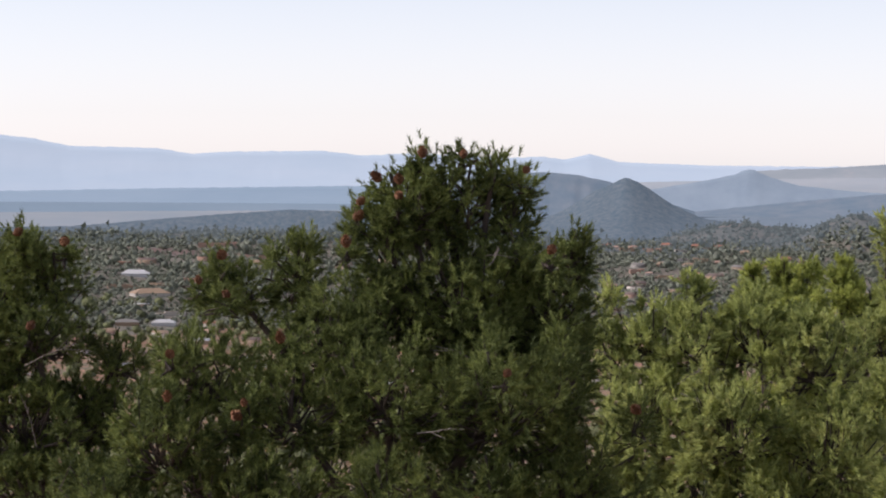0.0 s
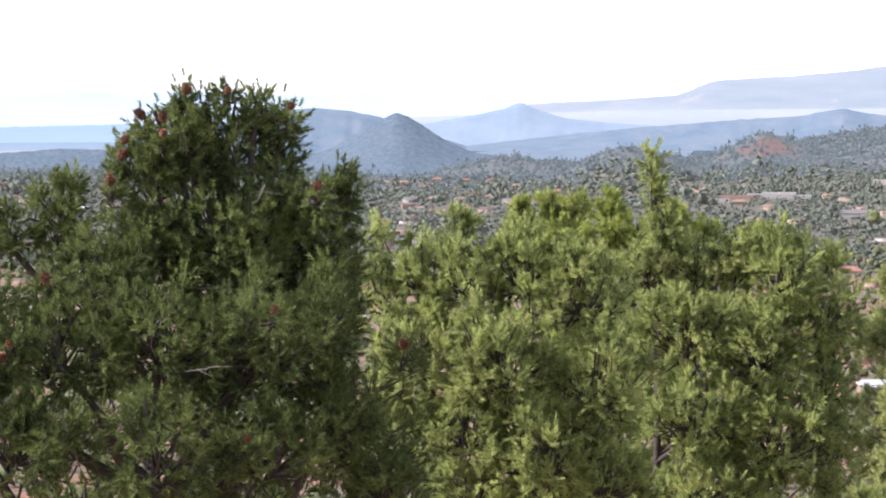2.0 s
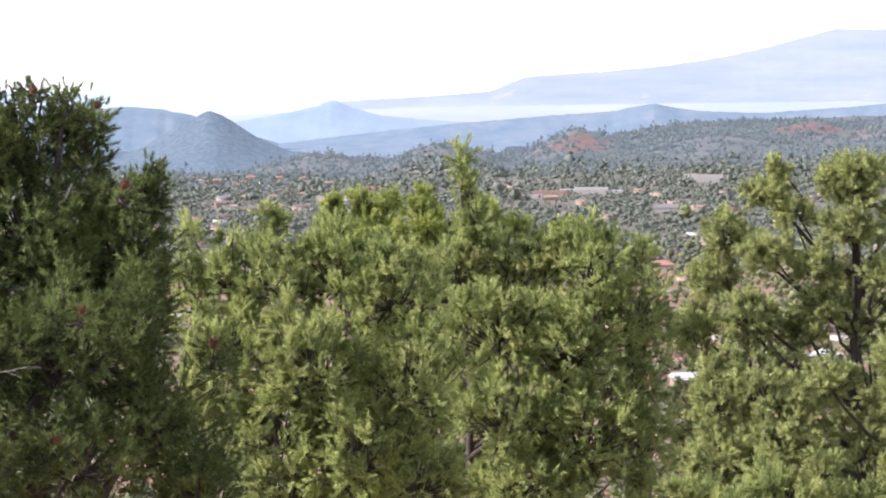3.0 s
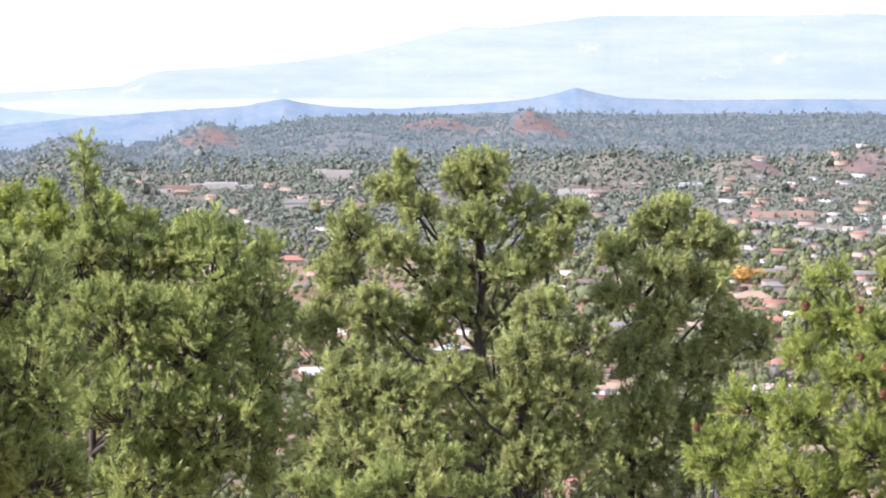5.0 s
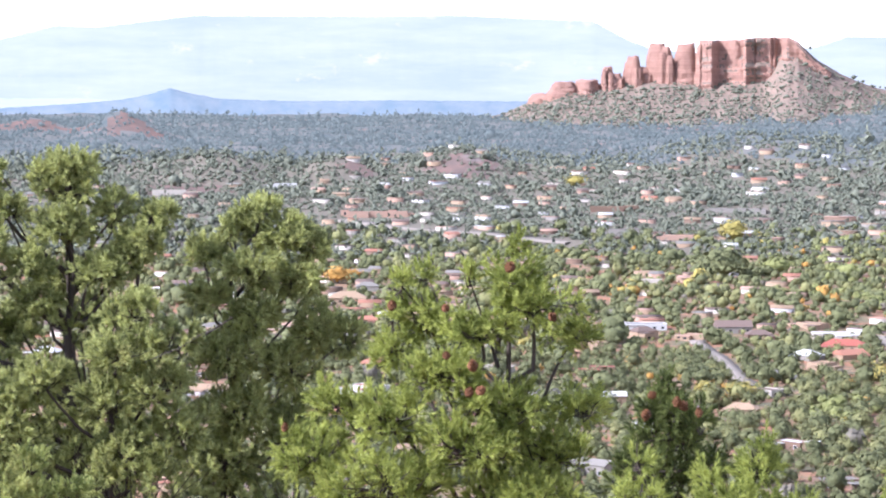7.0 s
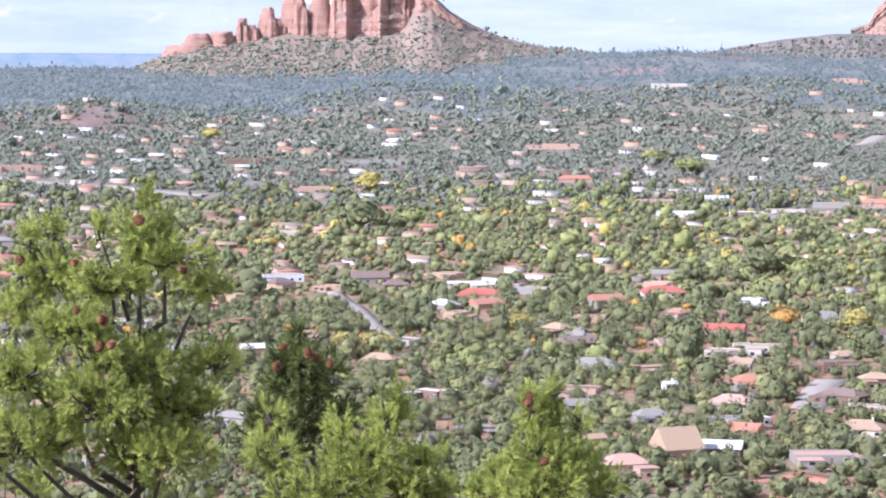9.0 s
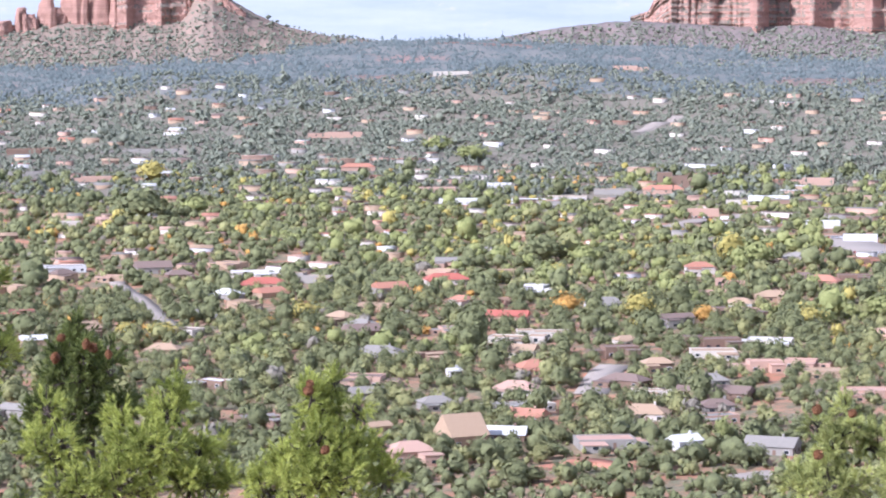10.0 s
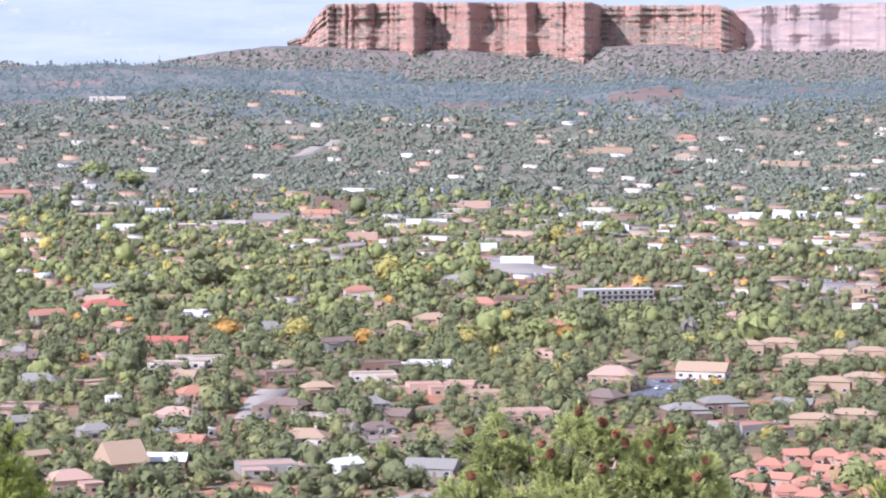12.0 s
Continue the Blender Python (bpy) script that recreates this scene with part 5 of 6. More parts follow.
home(26.90, -2.67, 0.674, 6, BROWN, R_TAN, "flat", 0, 0.4)
home(28.35, -3.23, 0.674, 5, PINK, R_PINK, "flat", 0, 0.4)
home(27.79, -4.13, 0.449, 4, CREAM, R_WHITE, "flat", 0, 0.4)
home(11.17, -2.25, 0.696, 5, CREAM, R_WHITE, "flat", 0, 0.4)
home(10.37, -2.27, 0.629, 5, PINK, R_PINK, "flat", 0, 0.4)
home(12.57, -3.74, 0.517, 4, TAN, R_TILE, "hip", 0, 0.65)
home(13.50, -2.04, 0.472, 7, CREAM, R_TAN, "flat", 0, 0.4)
home(18.21, -2.37, 0.674, 6, CREAM, R_TAN, "flat", 0, 0.4)
home(20.51, -2.24, 0.449, 6, WHITE, R_WHITE, "flat", 0, 0.4)
home(21.97, -2.82, 0.382, 7, PINK, R_TILE, "flat", 0, 0.5)
home(22.36, -2.81, 0.382, 7, PINK, R_TILE, "flat", 0, 0.5)
home(22.75, -2.81, 0.382, 7, PINK, R_TILE, "flat", 0, 0.5)
home(21.75, -4.52, 0.741, 4, TAN, R_TAN, "hip", 0, 0.65)
home(22.14, -4.27, 0.449, 4, GREY, R_GREY, "hip", 0, 0.65)
home(22.14, -4.96, 0.404, 4, PINK, R_TILE, "hip", 0, 0.65)
for k, (az, el, wide) in enumerate(((3.45, -1.92, 0.494), (4.12, -1.92, 0.629), (5.02, -1.93, 0.449), (5.75, -1.94, 0.494), (4.40, -2.20, 0.674), (5.19, -2.20, 0.562), (4.12, -2.44, 0.562), (4.79, -2.49, 0.449), (6.82, -2.17, 0.629), (10.07, -2.28, 0.674))):
    for q, off in enumerate((-0.55, -0.05, 0.5)):
        home(az + off * wide, el - 0.05 * ((k + q) % 3), wide * (0.36, 0.28, 0.42)[(k + q) % 3], 4.5, (PINK, TAN, CREAM)[(k + 2 * q) % 3], (R_TILE, R_PINK, R_TAN)[(k + q) % 3], "hip" if (k + q) % 2 else "flat", (12, -8, 4)[q], 0.6)
home(11.19, -2.23, 0.674, 6, CREAM, R_WHITE, "flat", 0, 0.4)
home(12.66, -2.61, 0.494, 5, CREAM, R_GREY, "gable", 0, 0.5)
home(13.53, -1.98, 0.517, 6, CREAM, R_TAN, "flat", 0, 0.4)
home(-4.59, -1.98, 0.539, 4.5, PINK, R_TILE, "flat", 0, 0.5)
home(-6.09, -2.57, 0.562, 4.5, WHITE, R_WHITE, "hip", -5, 0.5)
home(-5.81, -2.97, 0.741, 4.5, CREAM, R_TAN, "hip", 20, 0.5)
home(-5.53, -3.55, 0.472, 4.5, WHITE, R_WHITE, "hip", -5, 0.5)
home(-6.25, -3.55, 0.472, 4.5, TAN, R_GREY, "hip", 0, 0.5)
home(-4.97, -2.68, 0.449, 4.5, PINK, R_TILE, "flat", -5, 0.5)
home(-6.42, -2.81, 0.449, 4.5, TAN, R_TILE, "flat", 5, 0.5)
home(-3.64, -2.22, 0.449, 4.5, PINK, R_TILE, "flat", 5, 0.5)
home(-5.31, -3.35, 0.404, 4.5, CREAM, R_TAN, "flat", 5, 0.5)
hotel = home(45.42, -5.22, 1.460, 9.6, GREY, R_WHITE, "flat", 14, 0.3, "grey three-storey hotel block with a white roof", rich=False, name="hotel_building")
hd = lies(45.42, -5.22)
hw = math.radians(1.460) * hd
for level in range(3):
    for k in range(12):
        cx = -hw / 2 + hw * (k + 0.5) / 12
        part("window", quads([(cx - 1.0, cx + 1.0, -hw * 0.15 - 0.06, -hw * 0.15 + 0.05, 0.8 + 3.1 * level, 2.7 + 3.1 * level)]), PANE, hotel)
        part("balcony", quads([(cx - 1.3, cx + 1.3, -hw * 0.15 - 1.2, -hw * 0.15 - 0.07, 0.3 + 3.1 * level, 0.5 + 3.1 * level)]), WALLS[GREY], hotel)


rng = np.random.default_rng(77)
# dwellings among the trees
tries = 0
made = 0
while made < 112 and tries < 6000:
    tries += 1
    az = rng.uniform(-9, 52)
    d = math.sqrt(rng.uniform(1060 ** 2, 1950 ** 2))
    if az < 11:
        continue
    if any(abs(math.radians(az - a) * d) < 0.6 * r + 9 and abs(d - q) < 20 + d * 0.008 for a, q, r in HOUSES):
        continue
    flat = rng.random() < 0.5
    wall = int(rng.choice([TAN, PINK, CREAM, WHITE, BROWN, GREY], p=[0.32, 0.2, 0.16, 0.06, 0.18, 0.08]))
    roof = int(rng.choice([R_TILE, R_BROWN, R_GREY, R_WHITE, R_TAN, R_PINK], p=[0.14, 0.26, 0.2, 0.05, 0.21, 0.14]))
    house(az, d, rng.uniform(12, 21), rng.uniform(8, 13), rng.choice([2.9, 3.2, 4.8]), wall, roof, "flat" if flat else ("gable" if rng.random() < 0.5 else "hip"),
          rng.uniform(-50, 50), rich=d < 1500, rise=0.24, wing=d < 2200)
    made += 1
# small houses too far off to tell apart
far_v = {m: [] for m in range(13)}
far_f = {m: [] for m in range(13)}


def far_box(slot, x0, x1, y0, y1, z0, z1, turn, at, pitch=0.0):
    c, q = math.cos(turn), math.sin(turn)
    n = len(far_v[slot])
    mid = (y0 + y1) / 2
    for x, y, z in ((x0, y0, z0), (x1, y0, z0), (x1, y1, z0), (x0, y1, z0), (x0, mid if pitch else y0, z1 + pitch), (x1, mid if pitch else y0, z1 + pitch), (x1, mid if pitch else y1, z1 + pitch), (x0, mid if pitch else y1, z1 + pitch)):
        far_v[slot].append((at[0] + c * x - q * y, at[1] + q * x + c * y, at[2] + z))
    for f in ((4, 5, 6, 7), (0, 1, 5, 4), (1, 2, 6, 5), (2, 3, 7, 6), (3, 0, 4, 7)):
        far_f[slot].append([n + i for i in f])


for k in range(2000):
    az = rng.uniform(-9, 53)
    d = math.sqrt(rng.uniform(1750 ** 2, 3350 ** 2))
    shop = 31 < az < 52 and k % 3 == 0
    if shop:
        d = 2560 - (az - 40) * 12 + rng.uniform(-220, 200)
    if any(abs(math.radians(az - a) * d) < 0.6 * r + 12 and abs(d - q) < 30 for a, q, r in HOUSES):
        continue
    if az < 21 and (d > 3150 or k % 5 < 3):
        continue
    HOUSES.append((az, d, 14.0))
    w, dep, h, g, turn = rng.uniform(9, 19) * (2.0 if shop else 1), rng.uniform(7, 12), rng.uniform(2.7, 3.5) * (1.35 if shop else 1), ground_at(az, d), radians(rng.uniform(-40, 40) * (0.3 if shop else 1) - az)
    far_box(int(rng.choice(6, p=[0.32, 0.2, 0.24, 0.1, 0.1, 0.04])), -w / 2, w / 2, -dep / 2, dep / 2, -1.5, h, turn, g)
    far_box(6 + int(rng.choice(6, p=[0.13, 0.26, 0.18, 0.08, 0.22, 0.13])), -w / 2 - 0.5, w / 2 + 0.5, -dep / 2 - 0.5, dep / 2 + 0.5, h + 0.01, h + 0.25, turn, g, 0.0 if shop or k % 3 else 1.8)
for slot, m in enumerate(WALLS + ROOFS):
    if far_v[slot]:
        tagged(put("far_house_wall" if slot < 6 else "far_house_roof", far_v[slot], far_f[slot], m), "small stucco houses scattered through the far woods", "houses", kind="stuff")

# ---- roads and bare red earth ----
def ribbon(name, way, width, mat, label, category):
    """A strip laid on the ground along (azimuth, distance)."""
    pts = []
    for (a0, d0), (a1, d1) in zip(way, way[1:]):
        for s in np.linspace(0, 1, 12, endpoint=False):
            HOUSES.append((a0 + (a1 - a0) * s, d0 + (d1 - d0) * s, width * 0.8))
            pts.append(ground_at(a0 + (a1 - a0) * s, d0 + (d1 - d0) * s) + np.array([0, 0, 0.35]))
    pts = np.array(pts)
    t = np.gradient(pts, axis=0) * np.array([1, 1, 0])
    t /= np.linalg.norm(t, axis=1, keepdims=True)
    side = np.stack([t[:, 1], -t[:, 0], 0 * t[:, 0]], 1) * width / 2
    drop = np.array([0, 0, -1.2])
    v = np.concatenate([pts - side, pts + side, pts - side * 1.05 + drop, pts + side * 1.05 + drop])
    n = len(pts)
    k = np.arange(n - 1)
    f = np.concatenate([np.stack([k + b, k + b + 1, k + a + 1, k + a], 1) for a, b in ((0, n), (2 * n, 0), (n, 3 * n))])
    return tagged(put(name, v, f, mat), label, category, kind="structure")


def laid(*looks):
    return [(looks[k], lies(looks[k], looks[k + 1])) for k in range(0, len(looks), 2)]


ribbon("road", laid(21.58, -2.86, 22.26, -2.94, 23.27, -3.05, 24.96, -3.18, 26.31, -3.30), 26, PAVING, "pale concrete main road through the trees", "road")
ribbon("road", laid(28.69, -5.21, 28.94, -5.42, 29.34, -5.70, 29.82, -6.15), 10, PAVING, "pale residential street", "road")
ribbon("road", laid(38.14, -7.50, 38.34, -7.17, 38.65, -6.87), 15, PAVING, "pale paved drive between houses", "road")
ribbon("road", laid(46.10, -7.07, 46.61, -6.89, 46.50, -6.65), 24, ASPHALT, "asphalt car park with parked cars", "road")
ribbon("road", laid(38.96, -2.28, 39.47, -2.10, 39.91, -1.92), 18, PAVING, "pinkish road climbing through the woods", "road")
ribbon("road", laid(39.46, -4.16, 40.36, -4.01, 41.71, -3.88), 24, PAVING, "pale main street beside the shops", "road")
RED_EARTH = rough_paint("red_earth", (0.36, 0.15, 0.09), (0.46, 0.21, 0.13), 0.3, 0.95, 0.1)
ribbon("earth_bank", laid(48.12, -7.17, 48.74, -7.25, 49.35, -7.17), 26, RED_EARTH, "bare red earth bank", "ground")
ribbon("earth_bank", laid(37.29, -8.97, 38.08, -8.81, 38.98, -8.95), 12, RED_EARTH, "bare red earth between shrubs", "ground")
ribbon("earth_bank", laid(41.93, -9.01, 41.02, -9.14), 15, PAVING, "pale garden terrace", "ground")
ribbon("earth_bank", laid(45.09, -7.10, 45.99, -7.19), 12, RED_EARTH, "bare red earth bank", "ground")
ribbon("road", laid(42.61, -4.30, 43.28, -4.50, 43.96, -4.69), 51, PAVING, "pale car park by the shops", "road")
ribbon("road", laid(48.89, -4.71, 49.77, -4.85, 50.75, -4.95), 51, PAVING, "pale car park by the shops", "road")


# ---- parked cars ----
PAINTS = [rough_paint("car_" + n, a, b, 3.0, 0.35, 0.001) for n, a, b in (("white", (0.7, 0.7, 0.7), (0.76, 0.76, 0.76)), ("silver", (0.42, 0.43, 0.45), (0.5, 0.5, 0.52)), ("dark", (0.04, 0.045, 0.06), (0.07, 0.075, 0.09)), ("red", (0.38, 0.05, 0.04), (0.45, 0.08, 0.06)))]
RUBBER = rough_paint("rubber", (0.02, 0.02, 0.02), (0.04, 0.04, 0.04), 5.0, 0.9, 0.002)


def car(paint, tone):
    top = new("parked_car")
    tagged(top, f"{tone} parked car on the paved lot", "car", "parked cars in the town")
    bm = quads([(-2.2, 2.2, -0.88, 0.88, 0.35, 0.95)])
    bmesh.ops.bevel(bm, geom=bm.edges[:], offset=0.14, segments=2, affect="EDGES")
    part("body", bm, PAINTS[paint], top)
    bm = quads([(-1.5, 1.1, -0.78, 0.78, 0.93, 1.45)])
    for v in bm.verts:
        if v.co.z > 1.2:
            v.co.x *= 0.72
            v.co.y *= 0.85
    bmesh.ops.bevel(bm, geom=bm.edges[:], offset=0.08, segments=2, affect="EDGES")
    part("cabin", bm, PANE, top)
    part("roof", quads([(-0.95, 0.7, -0.6, 0.6, 1.45, 1.49)]), PAINTS[paint], top)
    for x in (-1.35, 1.35):
        for y in (-0.86, 0.86):
            bm = bmesh.new()
            bmesh.ops.create_cone(bm, cap_ends=True, segments=14, radius1=0.33, radius2=0.33, depth=0.22, matrix=Matrix.Translation((x, y, 0.33)) @ Euler((math.pi / 2, 0, 0)).to_matrix().to_4x4())
            part("wheel", bm, RUBBER, top)
    return top


def parked(az, el, count, along, turn, seed):
    """A row of cars by the place where it shows."""
    crng = np.random.default_rng(seed)
    d = lies(az, el)
    g = ground_at(az, d)
    for k in range(count):
        p = g + np.array([math.cos(radians(along)), math.sin(radians(along)), 0]) * 3.1 * k
        p[2] = float(ground_z(math.degrees(math.atan2(p[0], p[1])), math.hypot(p[0], p[1]))) + 0.38
        copy_thing(FLEET[int(crng.integers(0, 4))], Matrix.Translation(p) @ Euler((0, 0, radians(turn + crng.uniform(-4, 4)))).to_matrix().to_4x4())
        HOUSES.append((math.degrees(math.atan2(p[0], p[1])), math.hypot(p[0], p[1]), 7.0))


spot0 = lies(46.44, -6.89)
FLEET = [car(k, t) for k, t in enumerate(("white", "silver grey", "dark blue", "dull red"))]
for k, c in enumerate(FLEET):
    a = 46.27 + 0.25 * k
    c.matrix_world = Matrix.Translation(ground_at(a, spot0 - 4) + np.array([0, 0, 0.38])) @ Euler((0, 0, radians(60 - a))).to_matrix().to_4x4()
parked(46.22, -6.78, 7, -42, 50, 1)
parked(42.83, -4.35, 12, -40, 48, 2)
parked(43.17, -4.64, 12, -38, 52, 3)
parked(39.91, -3.96, 9, -40, 50, 4)
parked(49.11, -4.75, 12, -45, 45, 5)
parked(49.66, -4.91, 12, -45, 45, 6)

trng = np.random.default_rng(8)
T_NEAR = leafy_crown(120, 0.23, trng)
T_MID = leafy_crown(40, 0.36, trng)


def chip(rng):
    """A far tree: a crooked eight-sided lump."""
    v = np.array([(1, 0, 0.7), (0, 1, 0.6), (-1, 0, 0.7), (0, -1, 0.6), (0.1, 0.1, 1.35), (0, 0, -0.1)]) * rng.uniform(0.8, 1.15, (6, 3))
    f = np.array([(0, 1, 4), (1, 2, 4), (2, 3, 4), (3, 0, 4), (1, 0, 5), (2, 1, 5), (3, 2, 5), (0, 3, 5)])
    return v, f


def ragged(count, rng):
    """A far tree: a low crooked lump with loose clumps round it."""
    v, f = chip(rng)
    v = v * np.array([0.75, 0.75, 0.8])
    u = rng.normal(size=(count, 3)) * np.array([0.55, 0.55, 0.36]) + np.array([0, 0, 0.65])
    w = frames_along(rng.normal(size=(count, 3)) + np.array([0, 0, 0.6]), rng)
    tri = u[:, None] + 0.62 * rng.uniform(0.6, 1.2, (count, 1, 1)) * np.stack([-0.6 * w[:, :, 0] - 0.4 * w[:, :, 1], 0.6 * w[:, :, 0] - 0.4 * w[:, :, 1], 0.7 * w[:, :, 1]], 1)
    return np.concatenate([v, tri.reshape(-1, 3)]), np.concatenate([f, np.arange(3 * count).reshape(-1, 3) + len(v)])


T_FAR = chip(trng)
T_RAGGED = [ragged(7, trng) for _ in range(3)]
T_SHRUB = leafy_crown(16, 0.5, trng)


def town_tree(az, d, r, mat, tall, label, seed=1, group="garden trees of the town"):
    """A single tree of the town: trunk with forks, and a crown of clumps."""
    g = ground_at(az, d)
    top = new("town_tree")
    top.matrix_world = Matrix.Translation(g) @ Euler((0, 0, seed * 1.7)).to_matrix().to_4x4()
    tagged(top, label, "tree", group)
    key = (mat.name, seed % 3)
    if key not in CROWNS:
        v, f = leafy_crown(340, 0.2, np.random.default_rng(40 + seed % 3))
        stem = tubes([[((0, 0, -0.2), 0.07), ((0.02, 0, 0.3), 0.055), ((0, 0.03, 0.9), 0.03)], [((0.02, 0, 0.3), 0.04), ((0.3, 0.1, 0.7), 0.02)], [((0.02, 0, 0.35), 0.04), ((-0.25, -0.15, 0.75), 0.02)]], 6)
        CROWNS[key] = (mesh_from("crown", v + np.array([0, 0, 0.1]), f, [mat]), mesh_from("trunk", stem[0], stem[1], [BARK]))
    for name, me in zip(("crown", "trunk"), CROWNS[key]):
        o = new(name, me)
        o.parent = top
    top.scale = (r * 1.3, r * 1.3, r * tall)
    return top


CROWNS = {}
town_tree((A0 := (21.56, -4.11))[0], lies(*A0), math.radians(0.247) * lies(*A0), WOOD_ORANGE, 0.8, "bright orange autumn tree", 1)
town_tree((A0 := (21.86, -4.07))[0], lies(*A0), math.radians(0.180) * lies(*A0), WOOD_ORANGE, 0.8, "bright orange autumn tree", 2)
town_tree((A0 := (40.92, -4.83))[0], lies(*A0), math.radians(0.270) * lies(*A0), WOOD_YELLOW, 1.3, "tall golden yellow autumn tree", 1)
town_tree((A0 := (41.48, -4.94))[0], lies(*A0), math.radians(0.337) * lies(*A0), WOOD_LIME, 1, "broad yellow-green garden tree", 2)
town_tree((A0 := (42.44, -6.10))[0], lies(*A0), math.radians(0.292) * lies(*A0), WOOD_YELLOW, 0.9, "tall golden yellow autumn tree", 3)
town_tree((A0 := (42.78, -6.07))[0], lies(*A0), math.radians(0.225) * lies(*A0), WOOD_LIME, 0.9, "broad yellow-green garden tree", 1)
town_tree((A0 := (48.55, -7.98))[0], lies(*A0), math.radians(0.247) * lies(*A0), WOOD_YELLOW, 1.0, "tall golden yellow autumn tree", 2)
town_tree((A0 := (44.24, -3.97))[0], lies(*A0), math.radians(0.180) * lies(*A0), WOOD_YELLOW, 1, "tall golden yellow autumn tree", 1)
town_tree((A0 := (39.11, -5.95))[0], lies(*A0), math.radians(0.270) * lies(*A0), WOOD_YELLOW, 1.1, "tall golden yellow autumn tree", 2)
town_tree((A0 := (37.67, -5.88))[0], lies(*A0), math.radians(0.270) * lies(*A0), WOOD_ORANGE, 0.9, "rusty orange autumn tree", 3)
town_tree((A0 := (40.41, -6.03))[0], lies(*A0), math.radians(0.202) * lies(*A0), WOOD_ORANGE, 1, "rusty orange autumn tree", 1)
town_tree((A0 := (37.32, -5.43))[0], lies(*A0), math.radians(0.315) * lies(*A0), WOOD_LIME, 1, "broad yellow-green garden tree", 2)
town_tree((A0 := (37.99, -4.93))[0], lies(*A0), math.radians(0.292) * lies(*A0), WOOD_LIME, 0.9, "broad yellow-green garden tree", 3)
town_tree((A0 := (37.21, -4.86))[0], lies(*A0), math.radians(0.382) * lies(*A0), WOOD_GREEN, 0.9, "broad dark green shade tree", 2)
town_tree((A0 := (35.80, -6.53))[0], lies(*A0), math.radians(0.315) * lies(*A0), WOOD_GREEN, 1.7, "tall dark spruce in a garden", 3)
town_tree((A0 := (39.90, -5.84))[0], lies(*A0), math.radians(0.247) * lies(*A0), WOOD_GREEN, 1.5, "tall dark spruce in a garden", 1)
town_tree((A0 := (44.94, -5.85))[0], lies(*A0), math.radians(0.29) * lies(*A0), WOOD_GREEN, 1.4, "tall dark pines by the hotel", 2)
town_tree((A0 := (47.11, -5.43))[0], lies(*A0), math.radians(0.29) * lies(*A0), WOOD_GREEN, 1.6, "tall dark pine by the hotel", 1)
town_tree((A0 := (35.11, -2.64))[0], lies(*A0), math.radians(0.292) * lies(*A0), WOOD_LIME, 0.6, "broad yellow-green garden tree", 1)
town_tree((A0 := (35.77, -2.84))[0], lies(*A0), math.radians(0.315) * lies(*A0), WOOD_LIME, 0.6, "broad yellow-green garden tree", 2)
town_tree((A0 := (26.29, -2.18))[0], lies(*A0), math.radians(0.202) * lies(*A0), WOOD_YELLOW, 0.7, "tall golden yellow autumn tree", 3)
town_tree((A0 := (29.42, -3.23))[0], lies(*A0), math.radians(0.270) * lies(*A0), WOOD_YELLOW, 0.9, "tall golden yellow autumn tree", 1)
town_tree((A0 := (30.27, -3.90))[0], lies(*A0), math.radians(0.292) * lies(*A0), WOOD_LIME, 0.8, "broad yellow-green garden tree", 3)
town_tree((A0 := (29.25, -4.02))[0], lies(*A0), math.radians(0.427) * lies(*A0), WOOD_GREEN, 1.0, "broad dark green shade tree", 1)
town_tree((A0 := (29.61, -6.35))[0], lies(*A0), math.radians(0.337) * lies(*A0), WOOD_YELLOW, 0.6, "tall golden yellow autumn tree", 2)
town_tree((A0 := (28.89, -6.28))[0], lies(*A0), math.radians(0.202) * lies(*A0), WOOD_YELLOW, 0.8, "tall golden yellow autumn tree", 1)
town_tree((A0 := (32.36, -5.98))[0], lies(*A0), math.radians(0.315) * lies(*A0), WOOD_YELLOW, 0.7, "tall golden yellow autumn tree", 3)
town_tree((A0 := (27.43, -5.75))[0], lies(*A0), math.radians(0.135) * lies(*A0), WOOD_ORANGE, 1.2, "rusty orange autumn tree", 2)
town_tree((A0 := (13.05, -2.75))[0], lies(*A0), math.radians(0.135) * lies(*A0), WOOD_LIME, 1.2, "pale yellow-green garden tree", 1)
town_tree((A0 := (45.31, -3.87))[0], lies(*A0), math.radians(0.270) * lies(*A0), WOOD_LIME, 0.8, "broad yellow-green garden tree", 1)
town_tree((A0 := (43.90, -5.95))[0], lies(*A0), math.radians(0.337) * lies(*A0), WOOD_LIME, 0.9, "broad yellow-green garden tree", 2)
town_tree((A0 := (44.41, -5.95))[0], lies(*A0), math.radians(0.247) * lies(*A0), WOOD_ORANGE, 0.8, "rusty orange autumn tree", 3)
town_tree((A0 := (38.23, -5.88))[0], lies(*A0), math.radians(0.056) * lies(*A0), WOOD_GREEN, 4.5, "slim dark garden cypress tree", 1)
town_tree((A0 := (38.31, -5.88))[0], lies(*A0), math.radians(0.056) * lies(*A0), WOOD_GREEN, 4.5, "slim dark garden cypress tree", 1)
town_tree((A0 := (40.79, -8.47))[0], lies(*A0), math.radians(0.180) * lies(*A0), WOOD_LIME, 2.0, "pale slender yellow-green poplar", 2)
town_tree((A0 := (50.25, -8.95))[0], lies(*A0), math.radians(0.449) * lies(*A0), WOOD_LIME, 1, "broad yellow-green garden tree", 1)



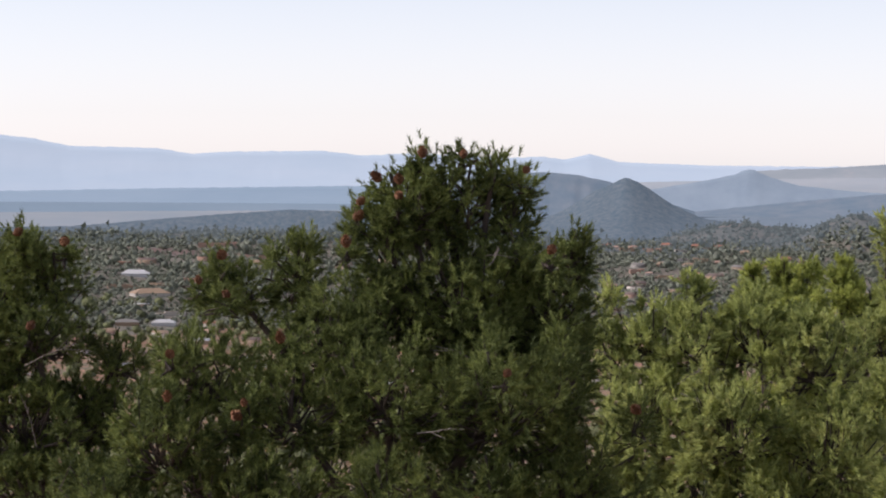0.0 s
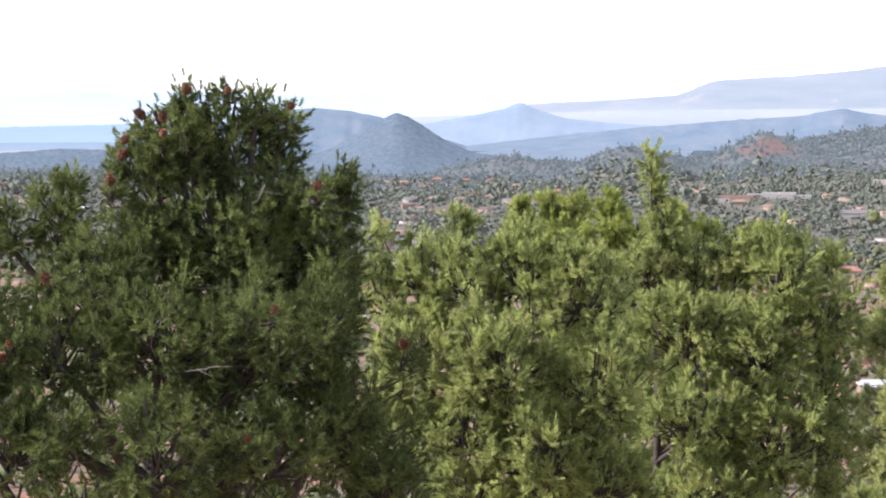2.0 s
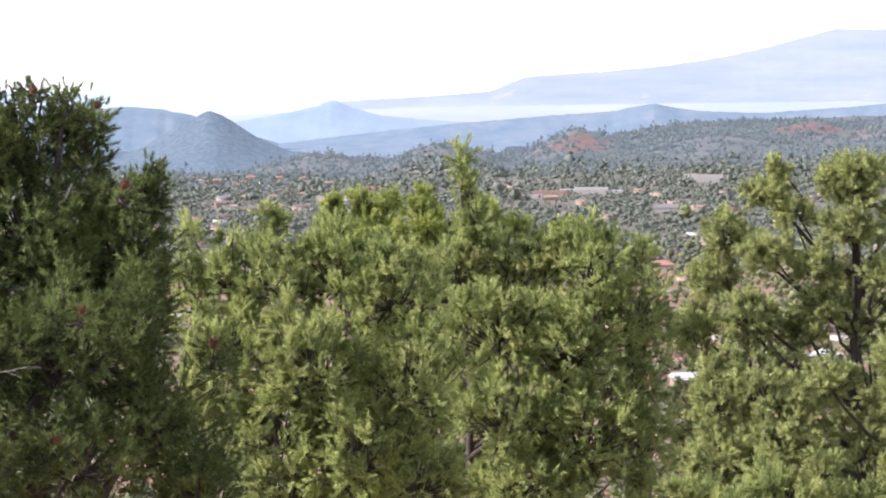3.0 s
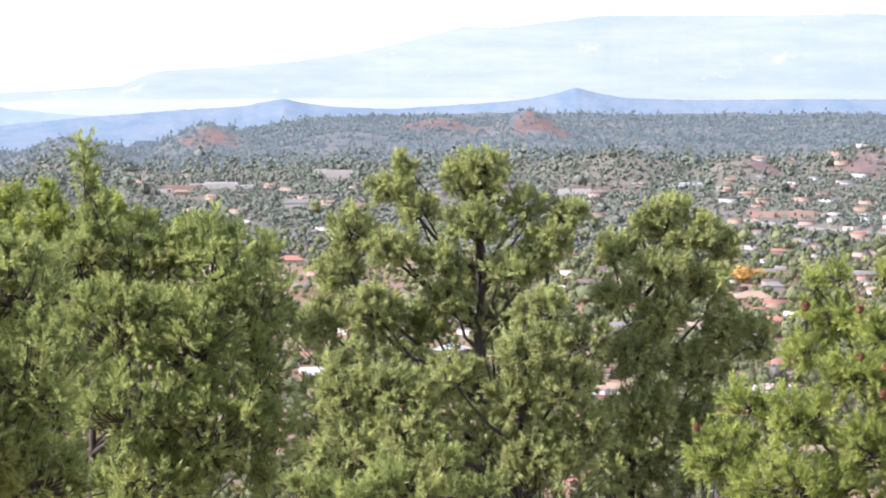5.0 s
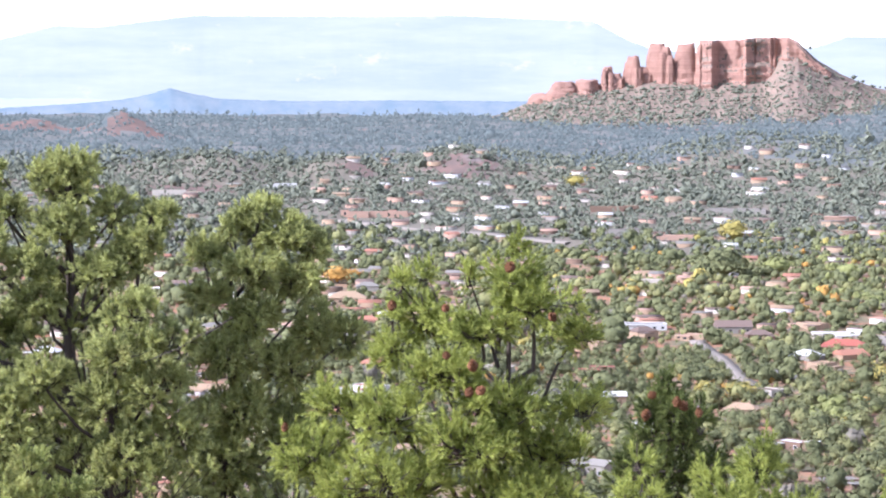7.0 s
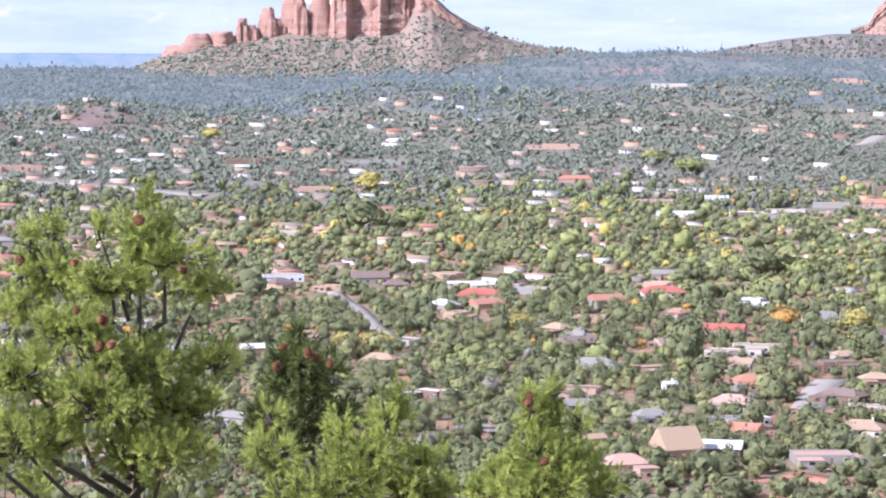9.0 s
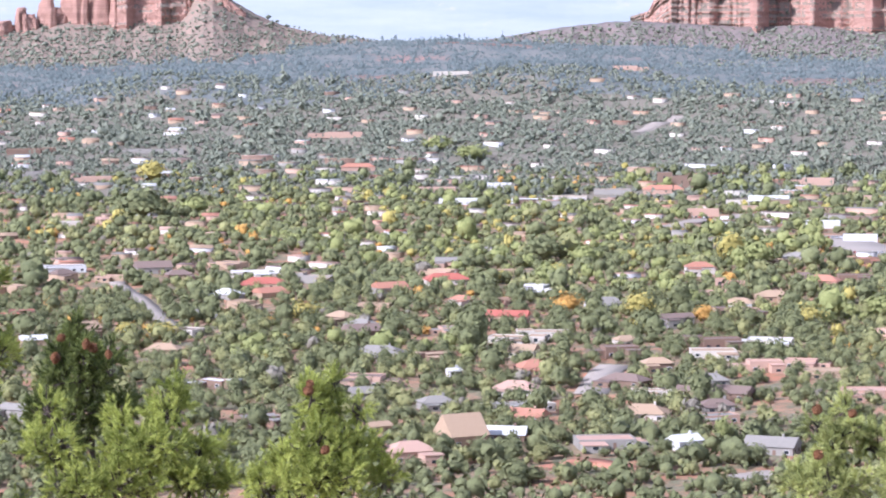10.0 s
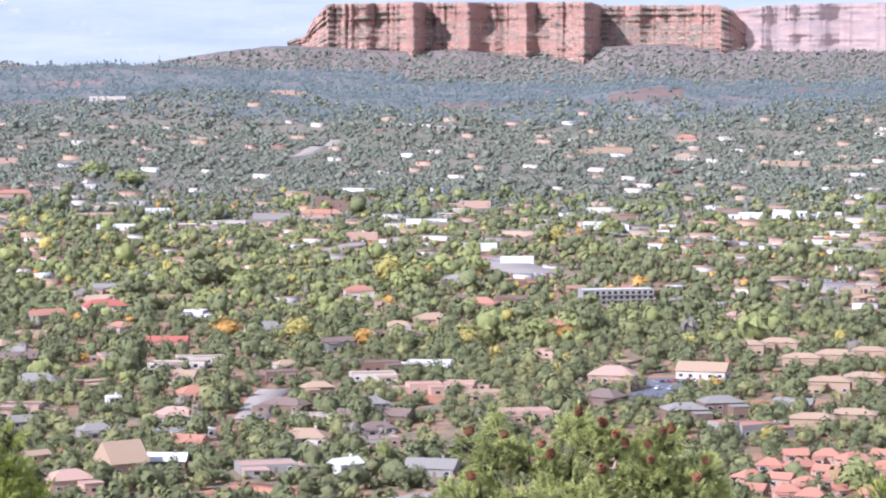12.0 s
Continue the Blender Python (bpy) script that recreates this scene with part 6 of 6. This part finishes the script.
def singles(count, zone, size, mat, seed, label):
    rng = np.random.default_rng(seed)
    az, d = scatter(count, *zone, rng)
    ok = clear_of_houses(az, d, 1.3)
    for k, (a, q) in enumerate(zip(az[ok], d[ok])):
        town_tree(float(a), float(q), size * rng.uniform(0.7, 1.35), mat, rng.uniform(0.85, 1.3), label, k, "wild trees at the town's edge")


wood("understory", "low junipers on the slope under the treetops", 1500, (-13, 26, 26, 240), 1.15, WOOD_GREEN, T_NEAR, 131)
singles(240, (20, 53, 985, 1110), 3.3, WOOD_GREEN, 121, "dark green juniper on the red slope below the mesa")
singles(130, (20, 53, 985, 1110), 3.1, WOOD_OLIVE, 122, "olive-green oak on the red slope below the mesa")
wood("edge_wood", "shrubs on the slope below the mesa edge", 2200, (18, 54, 900, 1110), 2.4, WOOD_GREEN, T_SHRUB, 124)
wood("near_wood", "dark green junipers and oaks among the houses", 5000, (20, 53, 1090, 1700), 3.3, WOOD_GREEN, T_NEAR, 101, keep=0.7)
wood("near_olive_wood", "olive-green trees among the houses", 2300, (20, 53, 1090, 1700), 3.1, WOOD_OLIVE, T_NEAR, 102, (120, -0.1), keep=0.8)
wood("near_shrubs", "small shrubs between the houses", 5000, (20, 53, 985, 1900), 1.4, WOOD_OLIVE, T_SHRUB, 111, keep=0.8)
wood("slope_wood", "trees at the foot of the mesa", 3800, (-11, 21, 960, 1900), 3.6, WOOD_GREEN, T_SHRUB, 123)
wood("mid_wood", "dark green trees of the middle town", 12500, (18, 53, 1650, 2750), 3.3, WOOD_GREEN, T_MID, 103, keep=2.2)
wood("west_wood", "dark green trees seen between the treetops", 3600, (-10, 18, 1900, 2750), 3.3, WOOD_GREEN, T_MID, 113, keep=1.3)
wood("mid_olive_wood", "olive-green trees of the middle town", 4500, (12, 53, 1650, 2700), 3.2, WOOD_OLIVE, T_MID, 104, (160, -0.1), keep=2.2)
wood("lime_wood", "yellow-green trees in gardens", 3000, (31, 53, 1350, 2700), 3.8, WOOD_LIME, T_MID, 105, (200, 0.1), keep=1.3)
wood("yellow_wood", "yellow autumn trees", 1200, (24, 53, 1350, 2750), 3.3, WOOD_YELLOW, T_MID, 106, (200, 0.1), keep=1.3)
wood("orange_wood", "orange autumn trees", 900, (24, 53, 1350, 2750), 2.8, WOOD_ORANGE, T_MID, 107, (200, 0.1), keep=1.3)
wood("grey_wood", "bare grey trees", 520, (18, 53, 1060, 2800), 2.8, WOOD_GREY, T_MID, 108, keep=1.3)
for k, template in enumerate(T_RAGGED):
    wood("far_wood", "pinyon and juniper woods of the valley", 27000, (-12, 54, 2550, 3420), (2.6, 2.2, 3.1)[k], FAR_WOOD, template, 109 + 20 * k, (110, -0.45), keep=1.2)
    wood("farther_wood", "woods on the far slopes", 21000, (-12, 54, 3300, 4300), (2.6, 2.1, 3.0)[k], HAZED_WOOD, template, 110 + 20 * k, (130, -0.38))


# scrub on the scree
for scree, amount in (("butte_talus", 9000), ("mesa_talus", 12000)):
    co = np.empty(len(bpy.data.objects[scree].data.vertices) * 3, np.float32)
    bpy.data.objects[scree].data.vertices.foreach_get("co", co)
    co = co.reshape(-1, 3)
    srng = np.random.default_rng(9)
    pick = co[srng.integers(len(co) // 16, len(co), amount)] + srng.normal(size=(amount, 3)) * np.array([3, 3, 0.3])
    size = 1.9 * srng.lognormal(0, 0.35, amount)
    v, f = many(T_FAR[0], T_FAR[1], pick, spin(amount, srng), np.repeat(size[:, None], 3, 1))
    tagged(put("scrub", v, f, FAR_WOOD), "dark scrub on the red scree", "shrubs", kind="stuff")
perch = np.concatenate(LEDGES)
srng = np.random.default_rng(10)
pick = perch[srng.integers(0, len(perch), 1100)] + srng.normal(size=(1100, 3)) * np.array([3, 3, 0.3])
v, f = many(T_FAR[0], T_FAR[1], pick, spin(1100, srng), np.repeat(1.5 * srng.lognormal(0, 0.35, 1100)[:, None], 3, 1))
tagged(put("ledge_scrub", v, f, FAR_WOOD), "dark scrub on the ledges of the red cliffs", "shrubs", kind="stuff")

# ---- overhead wires ----
WIRE = rough_paint("wire", (0.45, 0.44, 0.42), (0.55, 0.54, 0.52), 1.0, 0.5, 0.001)
POLE = rough_paint("pole_timber", (0.10, 0.075, 0.055), (0.17, 0.13, 0.10), 3.0, 0.9, 0.01)


def wires(ends, heights, count, label):
    """Poles at (azimuth, distance), with sagging wires between them."""
    top = new("power_line")
    top.location = ground_at(*ends[0])
    bpy.context.view_layer.update()
    tagged(top, label, "power line")
    tips = []
    for (a, d), h in zip(ends, heights):
        g = ground_at(a, d)
        tips.append(g + np.array([0, 0, h]))
        v, f = tubes([[(g - np.array([0, 0, 1.0]), 0.2), (g + np.array([0, 0, h + 0.4]), 0.13)]], 8)
        put("pole", v, f, POLE, top)
    for p, q in zip(tips, tips[1:]):
        for k in range(count):
            line = [(p + (q - p) * t + np.array([0, 0, -7.0 * t * (1 - t) + 0.9 * k]), 0.10) for t in np.linspace(0, 1, 15)]
            v, f = tubes([line], 5)
            put("wire", v, f, WIRE, top)
    return top


wires([(46.2, 2700), (48.6, 2620), (51.6, 2560)], [14, 15, 15], 1, "pale overhead wire catching the sun above the woods")
wires([(45.2, 2330), (47.0, 2250), (49.0, 2170), (51.4, 2100)], [10, 10, 10, 10], 2, "sagging overhead wires on timber poles along the street")
